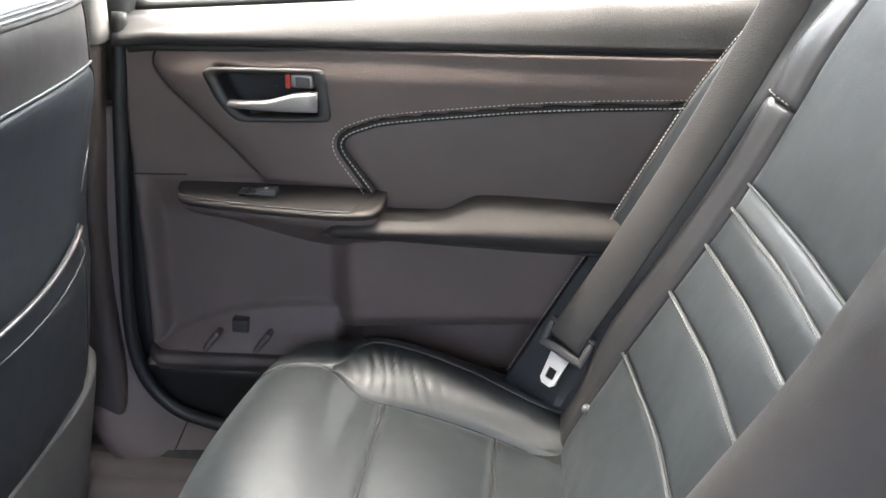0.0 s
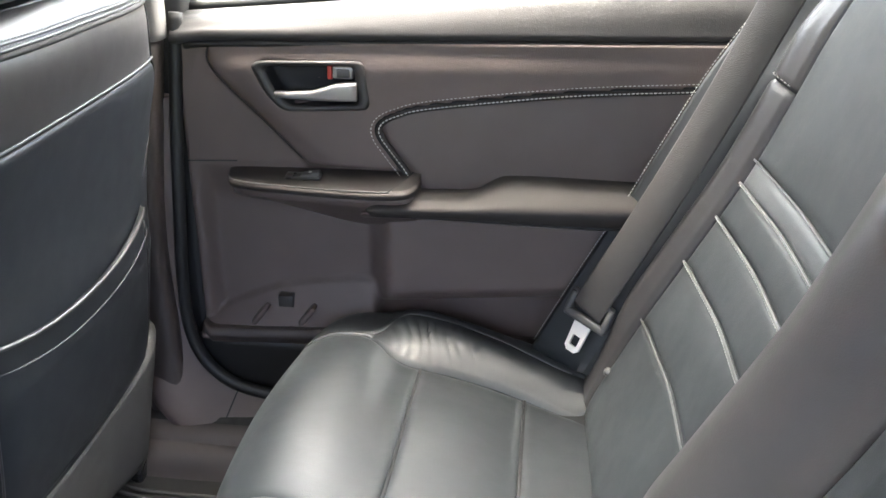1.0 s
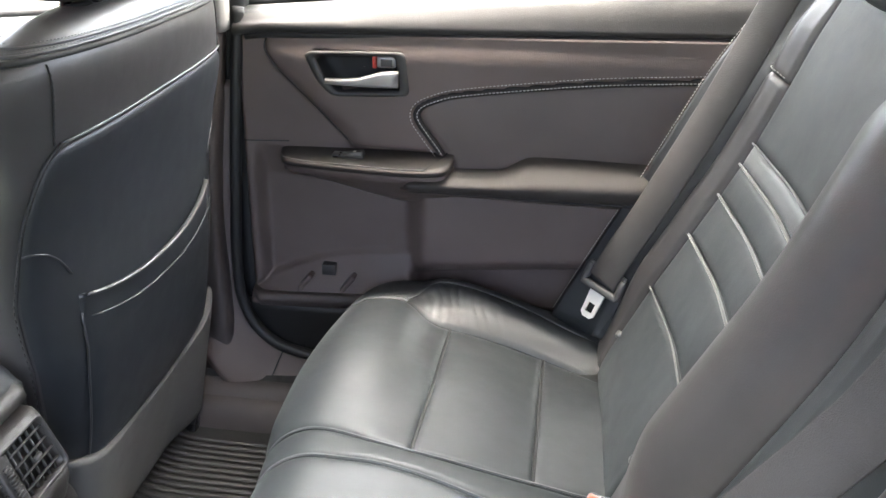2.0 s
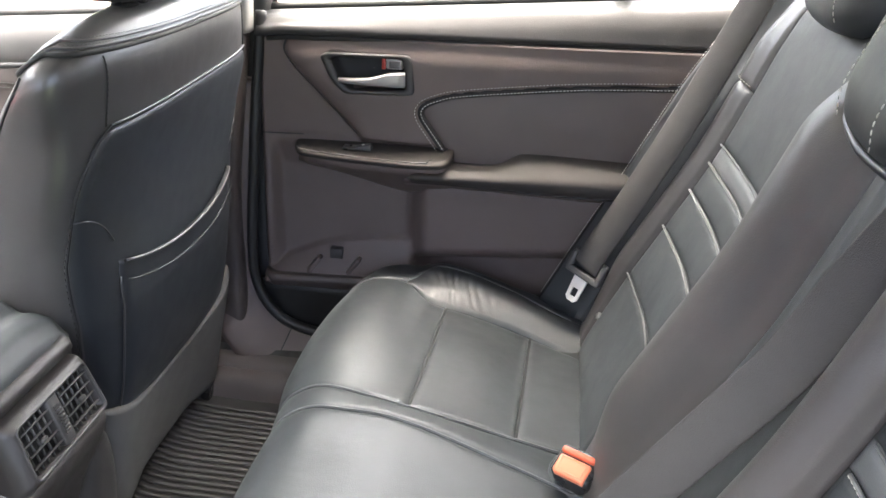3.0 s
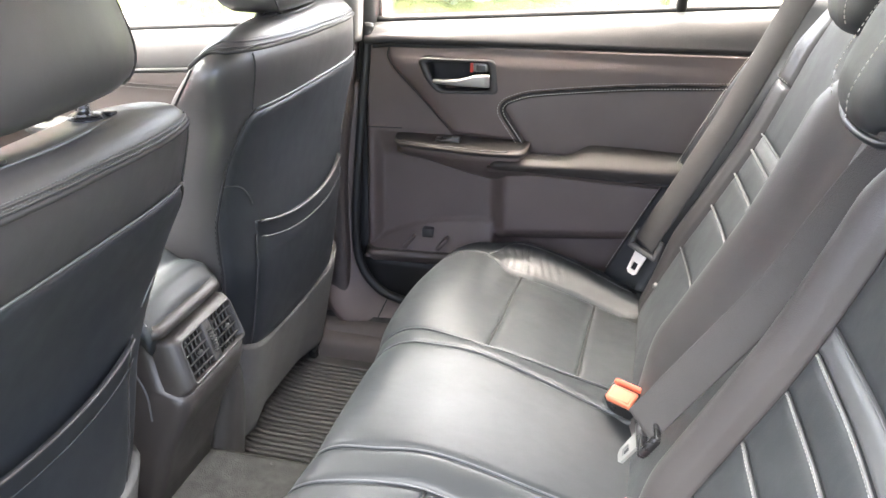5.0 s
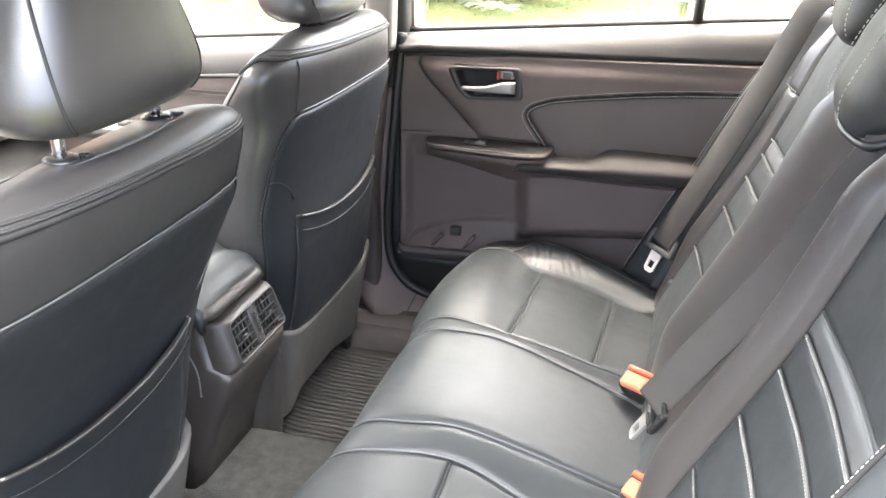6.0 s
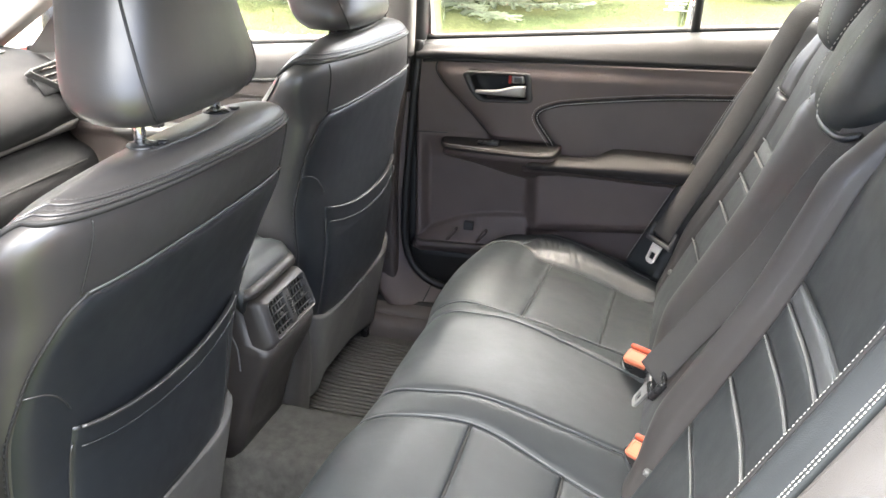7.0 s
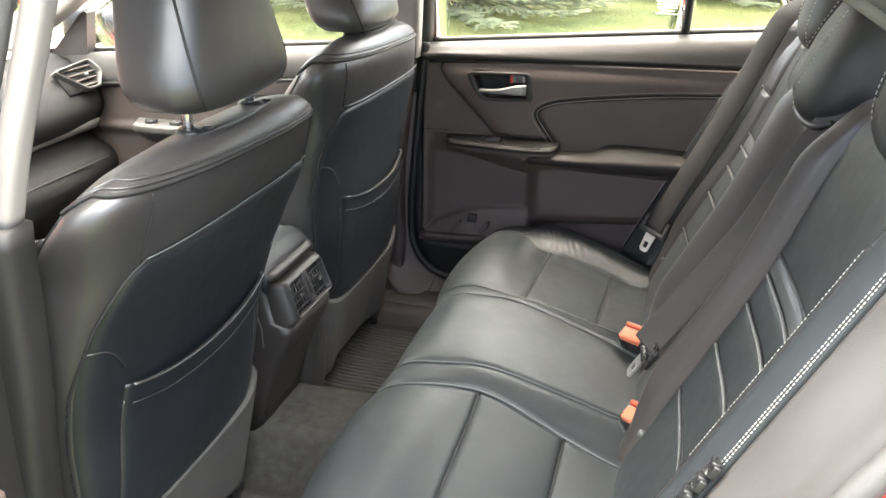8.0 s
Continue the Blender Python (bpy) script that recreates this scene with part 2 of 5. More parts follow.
def box(x0, x1, y0, y1, z0, z1, bevel=0.004, seg=2):
    bm = bmesh.new()
    bmesh.ops.create_cube(bm, size=1)
    for v in bm.verts:
        v.co = Vector(((x0 + x1) / 2 + v.co.x * (x1 - x0), (y0 + y1) / 2 + v.co.y * (y1 - y0), (z0 + z1) / 2 + v.co.z * (z1 - z0)))
    if bevel:
        bmesh.ops.bevel(bm, geom=bm.edges[:], offset=bevel, segments=seg, affect="EDGES", profile=0.5)
    bm.verts.index_update()
    geo = [v.co.copy() for v in bm.verts], [tuple(v.index for v in f.verts) for f in bm.faces]
    bm.free()
    return geo


def moved(geo, m):
    return [m @ Vector(v) for v in geo[0]], geo[1]


def mirrored(geo):
    return [Vector((v[0], -v[1], v[2])) for v in geo[0]], [tuple(reversed(f)) for f in geo[1]]


def stitches(points, lift=(0, 0, 0), dash=0.0055, gap=0.0028, r=0.0008):
    """A row of short threads along a line."""
    p = [Vector(q) + Vector(lift) for q in points]
    cum = [0.0]
    for a, b in zip(p, p[1:]):
        cum.append(cum[-1] + (b - a).length)

    def at(s):
        for i in range(len(p) - 1):
            if cum[i + 1] >= s:
                k = (s - cum[i]) / max(1e-9, cum[i + 1] - cum[i])
                return p[i].lerp(p[i + 1], k)
        return p[-1]

    geos, s = [], 0.0
    while s + dash < cum[-1]:
        geos.append(tube([at(s), at(s + dash * 0.5), at(s + dash)], lambda t: r * (0.55 if t in (0, 1) else 1.0), 5))
        s += dash + gap
    return merge(geos)


def strap(points, across, width, thick=0.0016):
    """Webbing along points; across gives its sideways direction at each of them."""
    rings = []
    for i, q in enumerate(points):
        q = Vector(q)
        d = (Vector(points[min(i + 1, len(points) - 1)]) - Vector(points[max(i - 1, 0)])).normalized()
        a = Vector(across(i / (len(points) - 1)) if callable(across) else across)
        a = (a - d * a.dot(d)).normalized()
        n = a.cross(d).normalized()
        w = width / 2
        rings.append([q - a * w - n * thick * 0.4, q - a * w * 0.93 - n * thick, q + a * w * 0.93 - n * thick, q + a * w - n * thick * 0.4,
                      q + a * w + n * thick * 0.4, q + a * w * 0.93 + n * thick, q - a * w * 0.93 + n * thick, q - a * w + n * thick * 0.4])
    return loft(rings)


# ---- the car's body: floor, sides, pillars, roof ----
def floor_z(x, y):
    z = 0.055 + 0.105 * (1 - step(0.075, 0.135, abs(y)))
    z += 0.085 * step(0.555, 0.60, abs(y))
    z += 0.22 * step(-1.15, -1.5, x)
    return z + 0.002 * noise.noise(Vector((x * 9, y * 9, 0)))


def build_floor():
    def fn(a, b):
        x, y = -1.6 + 1.95 * a, -0.66 + 1.32 * b
        return Vector((x, y, floor_z(x, y)))
    loose("cabin_floor", shell(fn, 90, 110, (0, 0, -0.12)), CARPET, "dark grey carpeted car floor with raised centre tunnel", "floor", kind="structure")


def belt_z(x):
    return 0.729 + 0.0915 * (x + 0.36)


def side_y(z):
    """How far out the glass stands at a height: the sides lean in above the belt."""
    return 0.715 - 0.30 * max(0.0, z - 0.75) if z > 0.75 else 0.715 + 0.10 * step(0.75, 0.55, z)


def strip_along(path, section):
    """A section of (along normal pairs) swept along a path in the side's plane; section offsets are (dx, dy, dz)."""
    rings = []
    for i, q in enumerate(path):
        d = Vector(path[min(i + 1, len(path) - 1)]) - Vector(path[max(i - 1, 0)])
        d.normalize()
        out = Vector((0, 1 if q[1] > 0 else -1, 0))
        s = d.cross(out).normalized() * out.y
        rings.append([Vector(q) + out * a + s * b for a, b in section])
    return loft(rings)


def pillar(name, keys, width, depth, mat, label):
    """An upright post of rounded section through keys, broad along the car."""
    rings = []
    for q in spline(keys, 8):
        sec = rounded([(-width / 2, -depth / 2), (width / 2, -depth / 2), (width / 2, depth / 2), (-width / 2, depth / 2)], depth * 0.35, 4)
        rings.append([Vector((q.x + s.x, q.y + s.y, q.z)) for s in sec])
    return loose(name, loft(rings), mat, label, "pillar", kind="structure")


def build_body():
    for side, word in ((1, "right"), (-1, "left")):
        s = side
        # upper rail, from the windscreen's foot over the doors down to the parcel shelf
        keys = [(-1.50, 0.66 * s, 0.64), (-1.15, 0.625 * s, 0.86), (-0.80, 0.585 * s, 1.07), (-0.40, 0.565 * s, 1.135), (0.0, 0.565 * s, 1.13),
                (0.20, 0.575 * s, 1.105), (0.36, 0.59 * s, 1.030), (0.52, 0.615 * s, 0.925), (0.66, 0.64 * s, 0.82)]
        line = spline(keys, 10)
        inner = rounded([(-0.03, -0.022), (0.018, -0.03), (0.022, 0.018), (-0.03, 0.03)], 0.012, 4)
        loose("roof_rail_trim", strip_along(line, [(p.x, p.y) for p in inner]), BEIGE_TRIM if s > 0 else SEAL_GREY, "pale grey plastic roof rail and corner pillar trim" if s > 0 else "grey rail trim over the open rear door", "pillar trim", kind="structure")
        big = 1.0 if s > 0 else 1.7
        seal = [(0.034 + 0.014 * big * math.cos(k), 0.010 * (big - 1) + 0.016 * big * math.sin(k)) for k in np.linspace(0, 2 * math.pi, 10, endpoint=False)]
        loose("door_seal", strip_along(line, seal), GREY_PLASTIC, "grey rubber door seal along the roof rail" if s > 0 else "grey door seal along the near roof rail", "seal", kind="structure")
        lift = 0.0 if s > 0 else 0.045
        skin = rounded([(0.05, lift - 0.03), (0.085, lift - 0.028), (0.085, lift + 0.06), (0.03, lift + 0.07)], 0.015, 4)
        if s > 0:
            skin = rounded([(0.03, 0.004), (0.060, 0.006), (0.060, 0.040), (0.026, 0.044)], 0.008, 4)
        loose("body_rail", strip_along(line, [(p.x, p.y) for p in skin]), RED_PAINT if s < 0 else GLOSS_BLACK, "glossy red painted roof rail of the body" if s < 0 else "black outer frame along the roof rail", "car body", kind="structure")
        # post between the doors
        k = 0.0 if s > 0 else 0.028
        j = -0.006 if s > 0 else 0.0
        pillar("door_post_trim", [(-0.405 - 0.6 * k + j, (0.628 + k) * s, 0.10), (-0.415 - 0.3 * k + j, (0.632 + k) * s, 0.40), (-0.400 - 0.3 * k + j, (0.632 + k) * s, 0.60), (-0.392 - 0.3 * k + 0.6 * j, (0.635 + k) * s, 0.704 + 2 * k)], 0.062 if s > 0 else 0.085, 0.05, DARK_TRIM if s > 0 else DARK_RUBBER,
               "dark brown plastic lower door post trim" if s > 0 else "black plastic trim of the open door's post")
        if s > 0:
            upper = [(-0.386, 0.632, 0.705), (-0.376, 0.612, 0.82), (-0.366, 0.588, 0.98), (-0.356, 0.570, 1.12)]
        else:
            upper = [(-0.383, -0.655, 0.760), (-0.370, -0.640, 0.84), (-0.349, -0.602, 0.97), (-0.330, -0.572, 1.11)]
            loose("post_seal", tube([Vector(p) + Vector((-0.030, -0.016, 0)) for p in spline(upper, 8)], 0.013, 10), GREY_PLASTIC, "grey rubber seal on the door post", "seal", kind="structure")
        pillar("upper_door_post_trim", upper, 0.058 if s > 0 else 0.028, 0.045 if s > 0 else 0.03, BEIGE_TRIM, "pale grey plastic upper door post trim")
        pillar("door_post_skin", [(-0.40 - 1.5 * k, 0.70 * s, -0.05), (-0.40 - 1.5 * k, 0.70 * s, 0.60), (-0.39 - 1.8 * k, 0.69 * s, 0.80), (-0.365 - 1.8 * k, 0.625 * s, 1.12)], 0.10, 0.06, DARK_RUBBER,
               "black outer skin of the door post")
        # sill with its scuff plate
        def sill(a, b):
            x = -1.5 + 1.95 * a
            prof = spline([(0.56, 0.075, 0), (0.575, 0.118, 0), (0.605, 0.135, 0), (0.66, 0.138, 0), (0.70, 0.12, 0), (0.74, -0.02, 0), (0.73, -0.12, 0)], 6)
            q = prof[min(len(prof) - 1, int(round(b * (len(prof) - 1))))]
            return Vector((x, s * q.x, q.y))
        loose("door_sill", shell(sill, 40, 36, (0, -0.02 * s, -0.02)), DARK_TRIM, "dark plastic door sill with rounded edge", "door sill", kind="structure")
        # rear quarter of the body behind the doors
        def quarter(a, b):
            z = -0.15 + 0.95 * b
            x = 0.52 + 0.05 * step(0.2, 0.8, z) + 1.16 * a
            arch = 0.35 ** 2 - (x - 0.95) ** 2
            if arch > 0:
                z = max(z, -0.03 + math.sqrt(arch))
            return Vector((x, s * (0.84 - 0.13 * step(0.45, 0.9, z) - 0.10 * a), z))
        loose("rear_quarter_panel", shell(quarter, 40, 24, (0, -0.03 * s, 0)), RED_PAINT, "glossy red rear quarter body panel", "car body", kind="structure")

    def lining(a, b):
        x, y = -0.80 + 1.42 * a, -0.57 + 1.14 * b
        return Vector((x, y, 1.155 - 0.05 * (y / 0.57) ** 2 - 0.10 * step(0.05, 0.65, x) ** 2 - 0.05 * step(-0.45, -0.8, x)))
    loose("ceiling", shell(lining, 24, 18, (0, 0, 0.012)), HEADLINER, "pale cloth headliner of the car", "ceiling", kind="structure")
    loose("roof_panel", shell(lambda a, b: lining(a, b) + Vector((0, 0, 0.028)), 24, 18, (0, 0, 0.006)), RED_PAINT, "glossy red outer roof panel", "roof", kind="structure")

    def screen(a, b):
        y = -0.60 + 1.20 * b
        return Vector((-1.52 + 0.74 * a - 0.10 * (1 - (y / 0.6) ** 2) * (1 - a), y * (1 - 0.05 * a), 0.645 + 0.44 * a))
    g = loose("windscreen", shell(screen, 14, 14, (0.0, 0, 0.004)), GLASS, "clear laminated windscreen glass", "window", kind="structure")
    g.visible_shadow = False

    def backlight(a, b):
        y = -0.55 + 1.10 * b
        return Vector((0.64 + 0.42 * a + 0.05 * (1 - (y / 0.55) ** 2), y, 1.06 - 0.26 * a))
    g = loose("rear_window", shell(backlight, 12, 12, (0.0, 0, 0.004)), GLASS, "clear sloping rear window glass", "window", kind="structure")
    g.visible_shadow = False

    def shelf(a, b):
        return Vector((0.47 + 0.62 * a, -0.63 + 1.26 * b, 0.795 + 0.02 * a))
    loose("parcel_shelf", shell(shelf, 12, 12, (0, 0, -0.03)), CARPET, "dark carpeted parcel shelf behind the rear seat", "parcel shelf", kind="structure")
    loose("rear_bulkhead", box(0.50, 0.53, -0.64, 0.64, 0.0, 0.79, 0.005), DARK_RUBBER, "dark panel behind the rear seat", "bulkhead", kind="structure")
    loose("front_bulkhead", box(-1.62, -1.58, -0.68, 0.68, 0.0, 0.62, 0.005), DARK_RUBBER, "dark bulkhead below the dashboard", "bulkhead", kind="structure")

    def bonnet(a, b):
        y = -0.72 + 1.44 * b
        return Vector((-2.55 + 1.03 * a, y, 0.44 + 0.20 * a ** 0.6 - 0.08 * (y / 0.72) ** 4))
    loose("bonnet", shell(bonnet, 16, 16, (0, 0, -0.02)), RED_PAINT, "glossy red bonnet ahead of the windscreen", "car body", kind="structure")


build_floor()
build_body()


# ---- doors on the far side ----
def groove_z(x):
    return 0.7045 + 0.034 * (x + 0.306) + (0.0 if x > -0.306 else 0.12 * (x + 0.306))


WING_X = ease([(0.545, -0.183), (0.605, -0.242), (0.648, -0.286), (0.672, -0.304), (0.685, -0.306), (0.70, -0.300)])
INSERT_X = ease([(0.50, -0.028), (0.537, -0.048), (0.562, -0.066), (0.585, -0.082), (0.600, -0.085), (0.613, -0.076), (0.623, -0.055), (0.632, -0.025), (0.645, 0.06), (0.660, 0.18), (0.672, 0.34), (0.680, 0.46)])
ARCH_Z = ease([(-0.36, 0.280), (-0.345, 0.290), (-0.318, 0.310), (-0.238, 0.344), (-0.161, 0.359), (-0.105, 0.362), (-0.094, 0.352), (-0.088, 0.30)])


def card_y(x, z):
    """The inner face of the rear door's lining."""
    y = 0.645
    upper = step(0.534, 0.546, z)
    wing = step(-0.004, 0.005, x - WING_X(z)) * upper
    round_x = 1 - min(1.0, max(0.0, (x - WING_X(z)) / 0.055))
    round_z = 1 - min(1.0, max(0.0, (groove_z(x) - z) / 0.042))
    y -= (0.004 + 0.014 * math.sqrt(1 - round_x ** 2)) * (1 - round_z ** 2) * wing
    y += 0.016 * step(-0.003, 0.004, x - INSERT_X(z)) * wing
    y -= 0.002 * step(0.538, 0.534, z)
    if z < 0.56:
        low = step(0.548, 0.47, z)
        front = step(-0.342, -0.322, x) * step(-0.066, -0.108, x)
        y += 0.022 * low * front
        bulge = step(-0.106, -0.062, x)
        edge = 0.336 + 0.10 * (x + 0.087)
        y -= 0.012 * low * bulge * step(edge - 0.004, edge + 0.022, z)
        y += 0.045 * bulge * step(edge + 0.004, edge - 0.020, z)
    arch = ARCH_Z(x)
    if -0.36 < x < -0.08 and z < arch:
        k = min(1.0, max(0.0, (z - 0.27) / max(0.01, arch - 0.27)))
        y += (0.618 + 0.040 * k - y) * step(arch, arch - 0.003, z) * step(0.258, 0.268, z)
    if z < 0.262:
        y += 0.045 * step(0.262, 0.254, z)
    # hollow behind the inner handle
    hollow = min(-0.104 - x, x + 0.231 - 0.45 * max(0.0, 0.672 - z), z - 0.6265, 0.683 - z)
    y += 0.045 * step(0.0, 0.004, hollow)
    y += 0.03 * step(-0.348, -0.362, x)
    return y


OPENING = [(-0.346, 0.650, 0.735), (-0.356, 0.642, 0.62), (-0.367, 0.634, 0.46), (-0.374, 0.631, 0.34), (-0.369, 0.630, 0.262), (-0.340, 0.628, 0.207), (-0.283, 0.627, 0.176), (-0.15, 0.627, 0.162), (0.2, 0.627, 0.160)]


def build_opening_trim():
    """Trim that follows the door opening from the post round into the sill."""
    line = spline(OPENING[1:], 12)
    rows = []
    for i, p in enumerate(line):
        d = (line[min(i + 1, len(line) - 1)] - line[max(i - 1, 0)]).normalized()
        n = Vector((d.z, 0, -d.x))
        t = i / (len(line) - 1)
        w = 0.056 + 0.034 * step(0.30, 0.55, t) - 0.015 * step(0.6, 1.0, t)
        inn = 0.012 + 0.034 * step(0.35, 0.62, t)
        rows.append([p + n * (0.007 + w * k) + Vector((0, 0.004 - inn * math.sin(k * math.pi / 2), 0)) for k in np.linspace(0, 1, 10)])

    def fn(a, b):
        return rows[int(round(b * (len(rows) - 1)))][int(round(a * 9))]
    loose("opening_trim", shell(fn, 9, len(rows) - 1, (0, 0.03, 0)), DOOR_PLASTIC, "grained brown-black trim curving from door post into sill", "trim", kind="structure")
    i = next(k for k, p in enumerate(line) if p.x > -0.305 and p.z < 0.25)
    loose("trim_joint", tube([q + Vector((0, -0.0006, 0)) for q in rows[i]], 0.0012, 6), SEAM_DARK, "dark joint line across the sill trim", "trim", kind="structure")


build_opening_trim()


def build_rear_door():
    door = thing("rear_door", (0.05, 0.70, 0.12), "closed rear car door with black lining and silver inner handle", "car door")

    def card(a, b):
        x = -0.362 + 0.822 * a
        z = 0.165 + (groove_z(x) - 0.169) * b
        return Vector((x, card_y(x, min(z, 0.698)), z))
    lining = part("door_lining", shell(card, 230, 150, lambda p: Vector((p.x, 0.705, p.z))), DOOR_PLASTIC, door, "grained brown-black plastic lining")

    def roll(a, b):
        x = -0.352 + 0.87 * a
        g, t = groove_z(x), belt_z(x)
        h = t - g
        keys = [(0.668, g - 0.004), (0.642, g - 0.002), (0.634, g + 0.004), (0.635, g + 0.012), (0.642, g + 0.55 * h), (0.655, g + 0.85 * h), (0.675, t - 0.003), (0.690, t), (0.700, t - 0.004)]
        q = spline([(k[0], k[1], 0) for k in keys], 5)
        p = q[int(round(b * (len(q) - 1)))]
        return Vector((x, p.x, p.y))
    part("upper_roll", shell(roll, 60, 40, (0, 0.012, -0.006)), DOOR_SOFT, door, "soft dark grey padded top of the lining")
    part("groove", tube([(x, 0.640, groove_z(x) - 0.005) for x in np.linspace(-0.335, 0.46, 40)], 0.0045, 6), SEAM_DARK, door, "dark gap below the padded top")
    part("window_sill", tube([(x, 0.703, belt_z(x) + 0.002) for x in np.linspace(-0.352, 0.50, 30)], 0.008, 8, 1.0), DARK_RUBBER, door, "black rubber window sill strip")

    def insert(a, b):
        z = 0.497 + 0.181 * b
        x0 = INSERT_X(z)
        x = x0 + (0.462 - x0) * a
        d = min((x - x0) * 0.8, 0.03)
        k = max(0.0, 1 - d / 0.018)
        return Vector((x, 0.6355 + 0.008 * k * k - 0.003 * math.sin(math.pi * b), z))
    part("leather_insert", shell(insert, 110, 60, (0, 0.012, 0)), DOOR_INSERT, door, "brown-black vinyl insert panel")
    edge = [Vector((INSERT_X(z), 0.6275, z)) for z in np.linspace(0.532, 0.676, 90)]
    welt = []
    for off in (-0.0055, 0.0045):
        line = []
        for i, p in enumerate(edge):
            d = (edge[min(i + 1, 89)] - edge[max(i - 1, 0)]).normalized()
            n = Vector((d.z, 0, -d.x))
            line.append(p + n * off + Vector((0, 0.0 if off < 0 else 0.0005, 0)))
            if off > 0:
                welt.append(p + n * 0.0045 + Vector((0, 0.0055, 0)))
        part("stitching", stitches(line, dash=0.0040, gap=0.0014, r=0.0010), THREAD, door, "white double stitching")
    part("insert_welt", tube(welt, 0.0046, 8), ARM_PAD, door, "rolled vinyl welt round the insert")
    part("insert_seam", tube([p + Vector((0, 0.003, 0)) for p in edge], 0.0013, 6), SEAM_DARK, door)
    part("wing_seam", tube([(WING_X(z) - 0.002, 0.6435, z) for z in np.linspace(0.548, 0.694, 40)], 0.0013, 6), SEAM_DARK, door)
    part("lining_seam", tube([(x, 0.6435, 0.536 + 0.05 * (x + 0.353)) for x in np.linspace(-0.350, -0.28, 10)], 0.0009, 6), SEAM_DARK, door)

    # handle bezel, recess, lever and lock
    def outline(grow):
        o = [(-0.232, 0.681), (-0.102, 0.6855), (-0.095, 0.626), (-0.204, 0.620), (-0.225, 0.642), (-0.240, 0.675)]
        c = Vector((-0.165, 0.655))
        return [c + (Vector(p) - c) * grow for p in o]
    ring_a, ring_b, ring_c, ring_d = (rounded(outline(g), 0.011 * g, 5) for g in (1.06, 1.0, 0.90, 0.84))
    bez = loft([[Vector((p.x, y, p.y)) for p in r] for r, y in ((ring_a, 0.636), (ring_a, 0.6262), (ring_b, 0.6248), (ring_c, 0.6248), (ring_d, 0.6285), (ring_d, 0.646))], cap=False)
    bezel = part("handle_bezel", bez, SATIN_BLACK, door, "satin black handle surround")
    rec = loft([[Vector((c.x + (p.x - c.x) * k, y, c.y + (p.y - c.y) * k)) for p in ring_d] for c in [Vector((-0.165, 0.655))] for k, y in ((1.0, 0.630), (0.97, 0.652), (0.9, 0.660), (0.5, 0.662), (0.02, 0.662))], cap=False)
    part("handle_recess", rec, SEAM_DARK, bezel, "black hollow behind the handle")
    lever_keys = [(-0.214, 0.6415, 0.0036), (-0.195, 0.6415, 0.0046), (-0.165, 0.6430, 0.0062), (-0.148, 0.6455, 0.0088), (-0.134, 0.6480, 0.0112), (-0.118, 0.6490, 0.0122), (-0.107, 0.6490, 0.0122)]
    rings = []
    for i, (x, z, h) in enumerate(lever_keys):
        sec = rounded([(-0.006, -h), (0.006, -h), (0.006, h), (-0.006, h * 0.9)], 0.004, 4)
        rings.append([Vector((x, 0.624 + p.x - 0.004 * math.sin(i / 6 * math.pi), z + p.y)) for p in sec])
    part("door_handle", loft(rings), SATIN, door, "satin silver inner door handle")
    knob = part("lock_knob", box(-0.139, -0.112, 0.627, 0.645, 0.663, 0.680, 0.003), SATIN, door, "small silver lock knob")
    part("knob_inset", box(-0.133, -0.116, 0.6255, 0.628, 0.6655, 0.6765, 0.001), GREY_PLASTIC, knob, "dark grey inset of the knob")
    part("lock_mark", box(-0.1455, -0.1395, 0.628, 0.645, 0.662, 0.679, 0.001), RED_MARK, door, "red lock mark")

    # armrest: a thin overhanging plate with the window switch, its base, and the padded rest behind
    front = ease([(-0.293, 0.640), (-0.287, 0.622), (-0.270, 0.606), (-0.20, 0.591), (-0.09, 0.578), (-0.045, 0.577), (-0.032, 0.585), (-0.026, 0.604)])
    lip = ease([(-0.293, 0.520), (-0.20, 0.5225), (-0.09, 0.5255), (-0.02, 0.531)])
    back_z = ease([(-0.293, 0.5335), (-0.20, 0.536), (-0.06, 0.539), (-0.02, 0.543)])
    plate, base = [], []
    for x in [-0.293, -0.290, -0.287, *np.linspace(-0.282, -0.040, 40), -0.035, -0.030, -0.026]:
        f, z = front(x), lip(x)
        sec = rounded([(0.662, back_z(x)), (f + 0.007, z + 0.0045), (f, z), (f + 0.001, z - 0.006), (f + 0.006, z - 0.009), (0.662, z - 0.009)], 0.0035, 4)
        plate.append([Vector((x, p.x, p.y)) for p in sec])
        fall = 0.030 + 0.038 * step(-0.29, -0.08, x)
        sec = rounded([(0.664, z - 0.007), (f + 0.008, z - 0.0085), (f + 0.011, z - 0.020), (0.640, z - fall), (0.664, z - fall - 0.012)], 0.007, 4)
        base.append([Vector((x, min(0.668, p.x + 0.012 * step(-0.270, -0.293, x)), p.y)) for p in sec])
    rest = part("switch_panel", loft(plate), ARM_PAD, door, "grained black armrest plate")
    part("armrest_base", loft(base), DOOR_PLASTIC, door, "brown-black moulded armrest base")
    part("trim_edge", tube([(x, front(x) + 0.0045, lip(x) + 0.0035) for x in np.linspace(-0.288, -0.060, 50)], 0.0011, 6), GREY_PLASTIC, rest, "grey trim line along the armrest")
    part("plate_seam", tube([(-0.062, front(-0.062) + 0.004, lip(-0.062) + 0.004), (-0.050, 0.605, 0.5335), (-0.036, 0.636, 0.5395)], 0.0012, 6), SEAM_DARK, rest)
